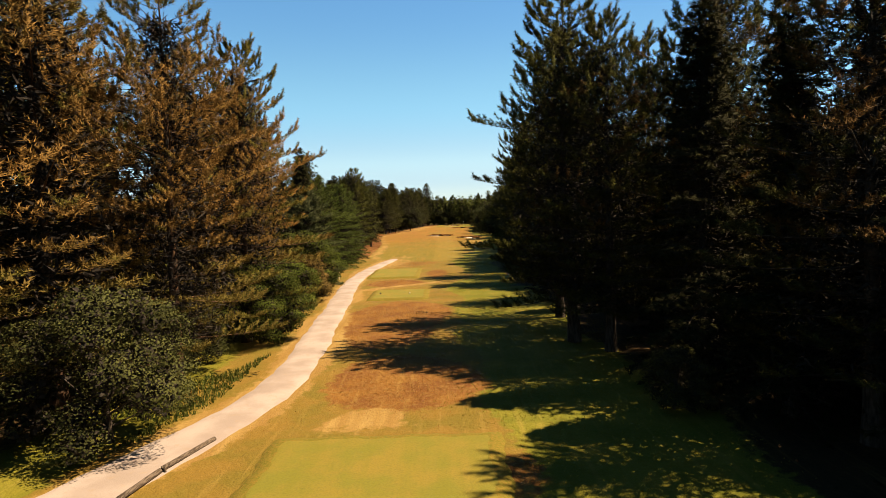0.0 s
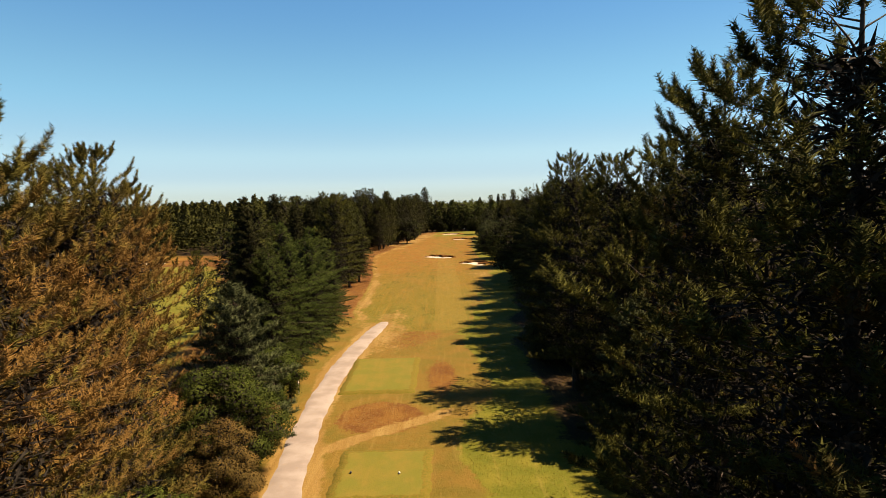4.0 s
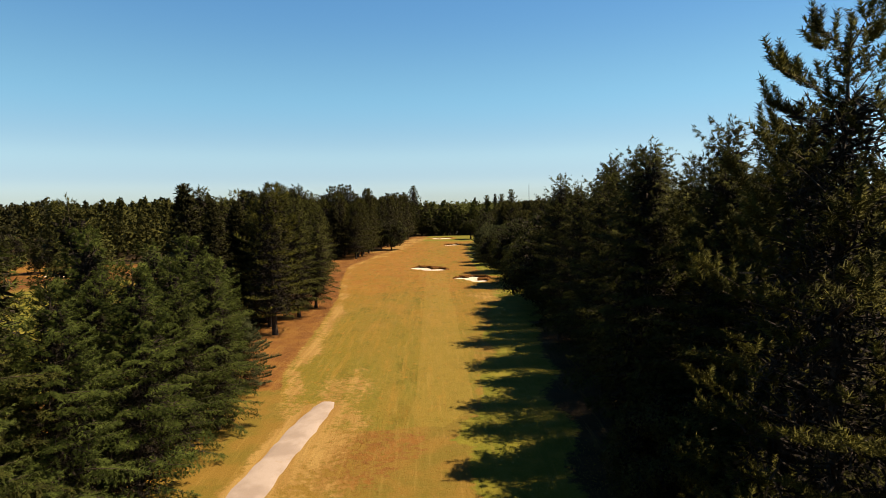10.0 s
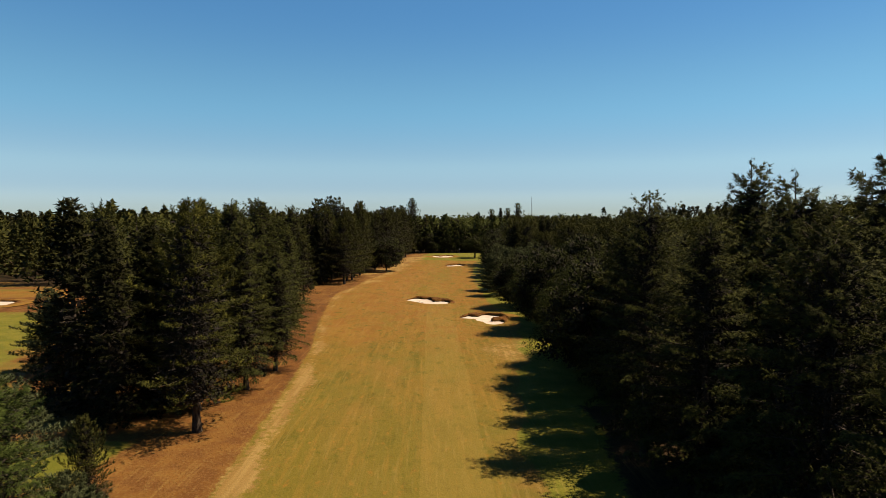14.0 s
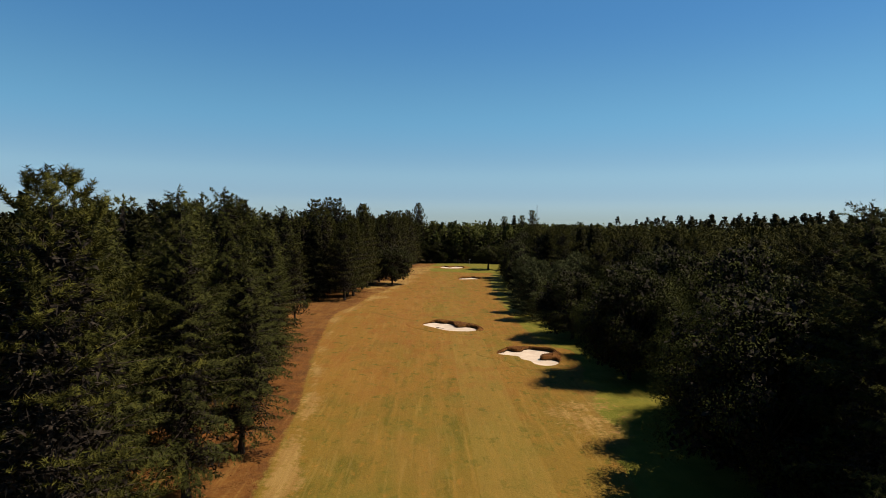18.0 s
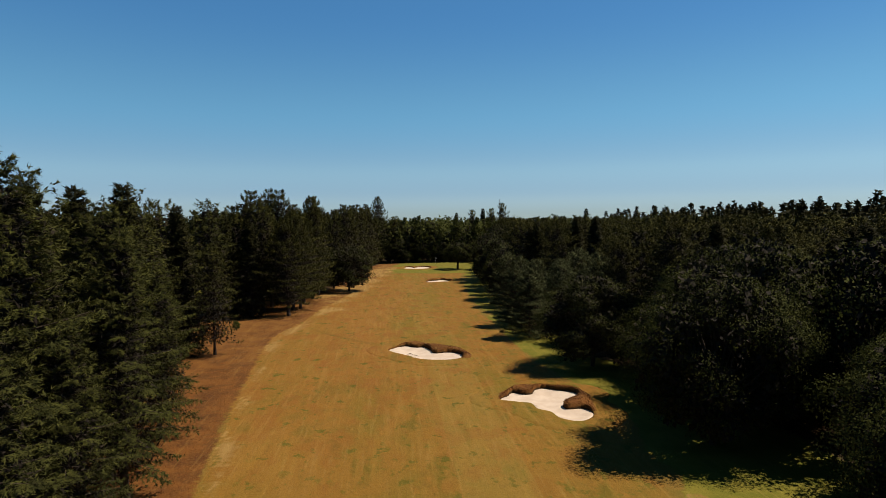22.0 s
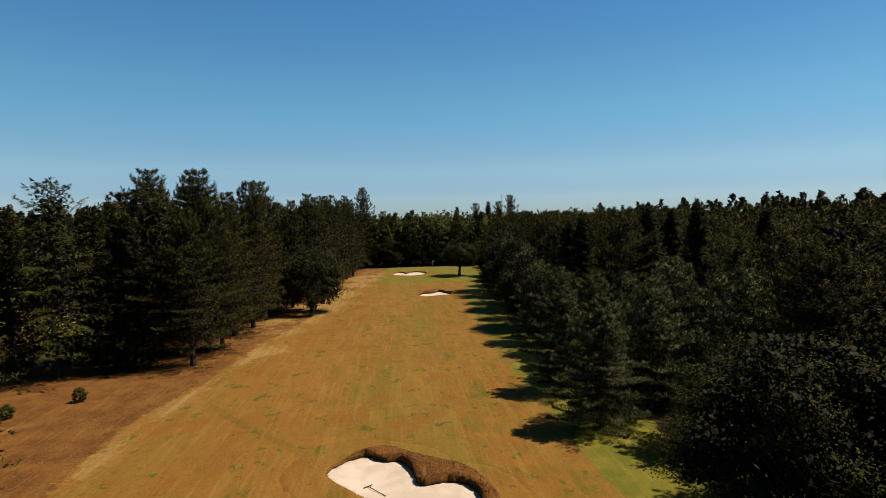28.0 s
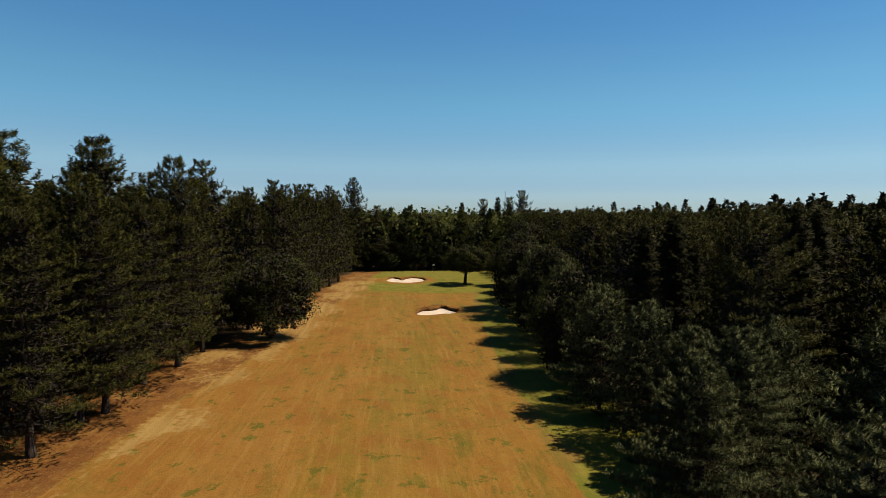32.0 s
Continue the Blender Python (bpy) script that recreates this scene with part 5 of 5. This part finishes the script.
# ---------------------------------------------------------------- the far woods
def far_tree(rng, x, y, h, style, fine=1.0):
    """A crown of broad sprays for a tree that is always far away."""
    if style == "round":
        n = int(70 * fine)
        d = unit(rng.normal(size=(n, 3)) + np.array([0, 0, 0.4]))
        p = np.array([x, y, h * 0.52]) + d * np.array([h * 0.24, h * 0.24, h * 0.46]) * rng.uniform(0.8, 1.1, (n, 1))
        return needles(rng, p, np.cross(d, rng.normal(size=d.shape)), d + UP * 0.3, 1.5 / fine ** 0.5, 1.1 / fine ** 0.5, 1, 0.4)
    n = int(95 * fine)
    u = np.where(rng.random(n) < 0.3, rng.uniform(0.78, 1.0, n), rng.random(n) ** 0.75)
    a = rng.uniform(0, 6.283, n)
    wide = (0.20 if style == "spruce" else 0.21) * h
    r = wide * ((1 - u) ** 0.72 if style == "spruce" else (1 - u ** 2.4) ** 0.9 + 0.06) * rng.uniform(0.35, 1.0, n)
    p = np.stack([x + np.cos(a) * r, y + np.sin(a) * r, h * (0.04 + 0.94 * u)], -1)
    w = np.stack([np.cos(a), np.sin(a), np.full(n, -0.1 if style == "spruce" else 0.5) + 0.6 * u], -1)
    hat = np.stack([np.cos(a), np.sin(a), 0.8 + 0 * a], -1)
    top = needles(rng, np.array([[x, y, h * 0.85], [x, y, h * 0.90]]), np.array([[0.05, 0, 1.0], [-0.05, 0.03, 1.0]]), np.array([[0.4, 0, 0.6]] * 2), 1.9, 1.0, 2, 0.10)
    return gather_lit([needles(rng, p, w, hat, (1.9 - 1.2 * u) * (h / 13) / fine ** 0.5, (1.1 - 0.55 * u) * (h / 11) / fine ** 0.5, 1, 0.30), top])


def far_wood(name, x0, x1, y0, y1, gap, tall, styles, material, label, seed, fine=1.0):
    rng = np.random.default_rng(seed)
    pieces = []
    for y in np.arange(y0, y1, gap):
        for x in np.arange(x0, x1, gap):
            px, py = x + rng.uniform(-0.45, 0.45) * gap, y + rng.uniform(-0.45, 0.45) * gap
            l, r = along(py, WOOD_LEFT) - 16.5, along(py, WOOD_RIGHT) + 18.5
            if -20 < py < 358 and l < px < r:
                continue
            if inside(np.array([px]), np.array([py]), CLEARING)[0] > -2.0:
                continue
            if inside(np.array([px]), np.array([py]), GLADE)[0] > -2.5:
                continue
            if px < 0 and 100 < py < 240 and px > -46 or 133 < py < 358 and 0 < px < 58:
                continue
            h = tall * rng.uniform(0.82, 1.12)
            pieces.append(far_tree(rng, px, py, h, styles[int(rng.integers(0, len(styles)))], fine))
    v, t, n = gather_lit(pieces)
    ob = new(name, mesh_from(name, v, t, M[material], normals=n))
    return tagged(ob, label, "woods", kind="stuff")


far_wood("pine_woods", 24, 130, -20, 360, 6.0, 15.8, ("spruce", "pine", "pine"), "pine_deep", "dense dark pine woods beside the fairway", 21, 2.3)
far_wood("spruce_plantation", 130, 420, 0, 520, 12.0, 22.0, ("spruce",), "spruce", "distant dark spruce plantation on the skyline", 22, 1.3)
far_wood("mixed_woods", -140, -26, -20, 360, 6.2, 18.0, ("spruce", "spruce", "pine"), "pine_deep", "dense dark mixed woods beyond the next fairway", 23, 2.6)
far_wood("distant_woods", -420, -140, 60, 520, 11.0, 19.0, ("spruce", "pine"), "spruce", "distant dark conifer woods", 24)
far_wood("woods_behind_green", -140, 130, 360, 440, 6.0, 16.5, ("round", "pine", "round"), "oak", "dark broadleaved woods closing the view behind the green", 25, 1.6)
far_wood("skyline_woods", -420, 130, 440, 640, 12.0, 17.0, ("round", "pine"), "oak", "distant woods on the skyline", 26)
for kind, x, y, h in (("pine", 44.1, 385.8, 23.6), ("pine", 36.5, 372, 21.0), ("spruce", 33.0, 375, 21.5), ("pine", 29.0, 374, 20.5), ("spruce", 22.3, 378, 19.6), ("pine", -4.0, 362, 18.0), ("pine", -16.0, 358, 21.0), ("pine", -14.0, 343, 20.0)):
    plant(kind, x, y, h, "mid", group="trees behind the green")
for i in range(34):
    x, y = -10 + 4.1 * (i % 17) + fill.uniform(-1.5, 1.5), 362.5 + 6.5 * (i // 17) + fill.uniform(-1.2, 1.2) - 0.10 * max(0, 4.1 * (i % 17) - 30)
    plant(("oak", "birch", "oak", "spruce")[i % 4], x, y, (9.5 if i < 17 else 14.0) * fill.uniform(0.8, 1.15), "mid", group="trees behind the green", fat=1.15)
for x, y, h in ((-1.5, 360.0, 4.5), (3.5, 361.5, 3.6), (15.5, 360.8, 3.8), (24.0, 357.5, 4.6), (28.5, 352.0, 5.0)):
    plant("pale_shrub", x, y, h, "mid", group="trees behind the green")


# ---------------------------------------------------------------- rough grass
def grass(name, count, area, fits, material, length, width, label, seed):
    """Upright blades in tufts where fits(x, y) allows."""
    rng = np.random.default_rng(seed)
    x = rng.uniform(area[0], area[1], count)
    y = rng.uniform(area[2], area[3], count)
    ok = fits(x, y)
    x, y = x[ok], y[ok]
    p = np.stack([x, y, ground_z(x, y) - 0.02], -1)
    w = np.tile([0.0, 0, 1], (len(p), 1)) + rng.normal(size=(len(p), 3)) * 0.25
    v, t = blades(rng, p, w, length, width, 4, 0.28)
    return tagged(new(name, mesh_from(name, v, t, M[material])), label, "grass", kind="stuff")


HEATHS = ((-2.6, 27.0, 4.0, 4.4), (-4.6, 43.5, 4.4, 8.4), (-5.6, 95.0, 3.6, 7.0), (-1.2, 79.0, 1.6, 7.0), (-6.3, 67.0, 3.6, 3.6))
tuft_rng = np.random.default_rng(9)


def off_tees(x, y):
    ok = np.abs(x - along(y, TRACK)) > 1.9
    for x0, y0, x1, y1 in ((-7.4, 5, 2.2, 20.0), (-8.3, 53.6, -1.6, 61.4), (-10.8, 72.6, -3.3, 85.2)):
        ok &= ~((x > x0) & (x < x1) & (y > y0) & (y < y1))
    return ok


def heath_spot(x, y):
    f = np.full(x.shape, 0.10)
    for cx, cy, rx, ry in HEATHS:
        f = np.maximum(f, np.clip(1.35 - np.hypot((x - cx) / rx, (y - cy) / ry) + 0.25 * waves(x, y, 2.5, 11), 0, 1))
    return off_tees(x, y) & (tuft_rng.random(x.shape) < f) & (x < 1.5 + waves(x, y, 4, 8))


def rough_spot(x, y):
    f = np.clip((x + 1.0 + waves(x, y, 3, 8)) / 3, 0, 1) * np.clip((102 - y) / 12, 0, 1) * np.clip((y - 14) / 6, 0, 1) * np.clip(0.6 + 0.5 * waves(x, y, 2.5, 11), 0.05, 1)
    return off_tees(x, y) & (tuft_rng.random(x.shape) < f)


grass("heath_grass", 30000, (-9.5, 3.5, 20, 106), heath_spot, "dry_blades", 0.075, 0.022, "rusty dry heath grass between the tees", 31)
grass("rough_grass", 26000, (-2, 11, 14, 102), rough_spot, "green_blades", 0.08, 0.028, "rank green rough grass along the wood", 32)
grass("edge_grass", 20000, (-27, -13, 108, 262), lambda x, y: (x < along(y, MOWN_LEFT) - 0.4 + 0.5 * waves(x, y, 2, 4)) & (x > along(y, WOOD_LEFT) - 2), "lip_blades", 0.09, 0.022, "rusty dry grass along the wood", 33)
grass("verge_plants", 14000, (-18, -11, 8, 70), lambda x, y: (x < along(y, TRACK) - 2.1) & (waves(x, y, 2.0, 14) > 0.1), "verge_blades", 0.26, 0.06, "green bracken and weeds beside the track", 34)


# ---------------------------------------------------------------- small things
def rounded_bar(name, a, b, radius, material, parent, sides=8, label=""):
    a, b = np.array(a, float), np.array(b, float)
    s = np.array([0, 0.02, 0.98, 1.0])
    me = mesh_from(name, *tube(a + (b - a) * s[:, None], radius * np.array([0.55, 1, 1, 0.55]), sides), M[material], True)
    return part(name, me, parent, label)


edging = tagged(new("log_edging"), "weathered dark logs edging the gravel track", "log")
knots = [(-10.9, 12.2), (-10.3, 14.6), (-9.95, 16.8), (-9.2, 19.6)]
for (xa, ya), (xb, yb) in zip(knots, knots[1:]):
    za, zb = float(ground_z(xa, ya)), float(ground_z(xb, yb))
    rounded_bar("log", (xa, ya + 0.04, za + 0.09), (xb, yb - 0.04, zb + 0.09), 0.10, "wood", edging)
for xa, ya in knots[1:3]:
    za = float(ground_z(xa, ya))
    rounded_bar("stake", (xa + 0.13, ya, za - 0.2), (xa + 0.13, ya, za + 0.26), 0.045, "wood", edging)

post = tagged(new("marker_post"), "white painted marker post beside the track", "post")
post.location = (-14.0, 73.6, float(ground_z(-14.0, 73.6)))
rounded_bar("shaft", (0, 0, -0.2), (0, 0, 1.15), 0.055, "white", post)
rounded_bar("cap", (0, 0, 1.13), (0, 0, 1.22), 0.065, "white", post)


def tee_marker(x, y, z, material, label):
    root = tagged(new("tee_marker"), label, "tee marker", "tee markers")
    root.location = (x, y, z)
    bm = bmesh.new()
    bmesh.ops.create_uvsphere(bm, u_segments=12, v_segments=8, radius=0.075, matrix=Matrix.Translation((0, 0, 0.07)))
    part("ball", bm_mesh("ball", bm, M[material], True), root)
    rounded_bar("spike", (0, 0, -0.1), (0, 0, 0.04), 0.02, "steel", root)


for x, y, z, m_, lab in ((-6.9, 57.4, 0.19, "dark_ball", "dark ball-shaped tee marker on the turf"), (-3.9, 57.2, 0.19, "white", "white ball-shaped tee marker on the turf")):
    tee_marker(x, y, z, m_, lab)


def rake(x, y, z, turn):
    root = tagged(new("bunker_rake"), "slim wooden bunker rake lying on the sand", "rake")
    root.matrix_basis = pose(x, y, z, 0, 0, turn)
    rounded_bar("handle", (0, 0, 0.06), (1.7, 0, 0.05), 0.022, "wood", root)
    rounded_bar("head", (0, -0.32, 0.06), (0, 0.32, 0.06), 0.03, "wood", root)
    for i in range(7):
        rounded_bar("tine", (0, -0.27 + i * 0.09, 0.06), (0, -0.27 + i * 0.09, -0.03), 0.012, "steel", root, 5)


rake(-4.0, 203.2, -0.22, -52)

flag = tagged(new("flagstick"), "slim white flagstick with a small pale flag on the green", "flag")
flag.location = (11.6, 354.0, float(ground_z(11.6, 354.0)))
rounded_bar("pole", (0, 0, -0.15), (0, 0, 2.2), 0.03, "white", flag)
bm = bmesh.new()
bmesh.ops.create_grid(bm, x_segments=8, y_segments=4, size=0.5, matrix=Matrix.Translation((0.26, 0, 1.95)) @ Matrix.Rotation(math.pi / 2, 4, "X") @ Matrix.Diagonal((0.5, 0.34, 1, 1)))
for v in bm.verts:
    v.co.y += 0.05 * math.sin(v.co.x * 9) * v.co.x * 2
bmesh.ops.solidify(bm, geom=bm.faces[:], thickness=0.006)
part("cloth", bm_mesh("cloth", bm, M["white"], True), flag)

mast = tagged(new("radio_mast"), "thin distant steel lattice radio mast", "mast")
mast.location = (118, 777, -2.0)
for i in range(3):
    a = i * 2.094
    rounded_bar("leg", (1.0 * math.cos(a), 1.0 * math.sin(a), 0), (0.25 * math.cos(a), 0.25 * math.sin(a), 42), 0.08, "steel", mast, 6)
for j in range(12):
    z = 2 + j * 3.4
    r = 1.0 - 0.75 * z / 42
    rounded_bar("brace", (r, 0, z), (-r * 0.5, r * 0.866, z + 3.0), 0.035, "steel", mast, 4)
    rounded_bar("brace", (-r * 0.5, r * 0.866, z), (-r * 0.5, -r * 0.866, z + 3.0), 0.035, "steel", mast, 4)
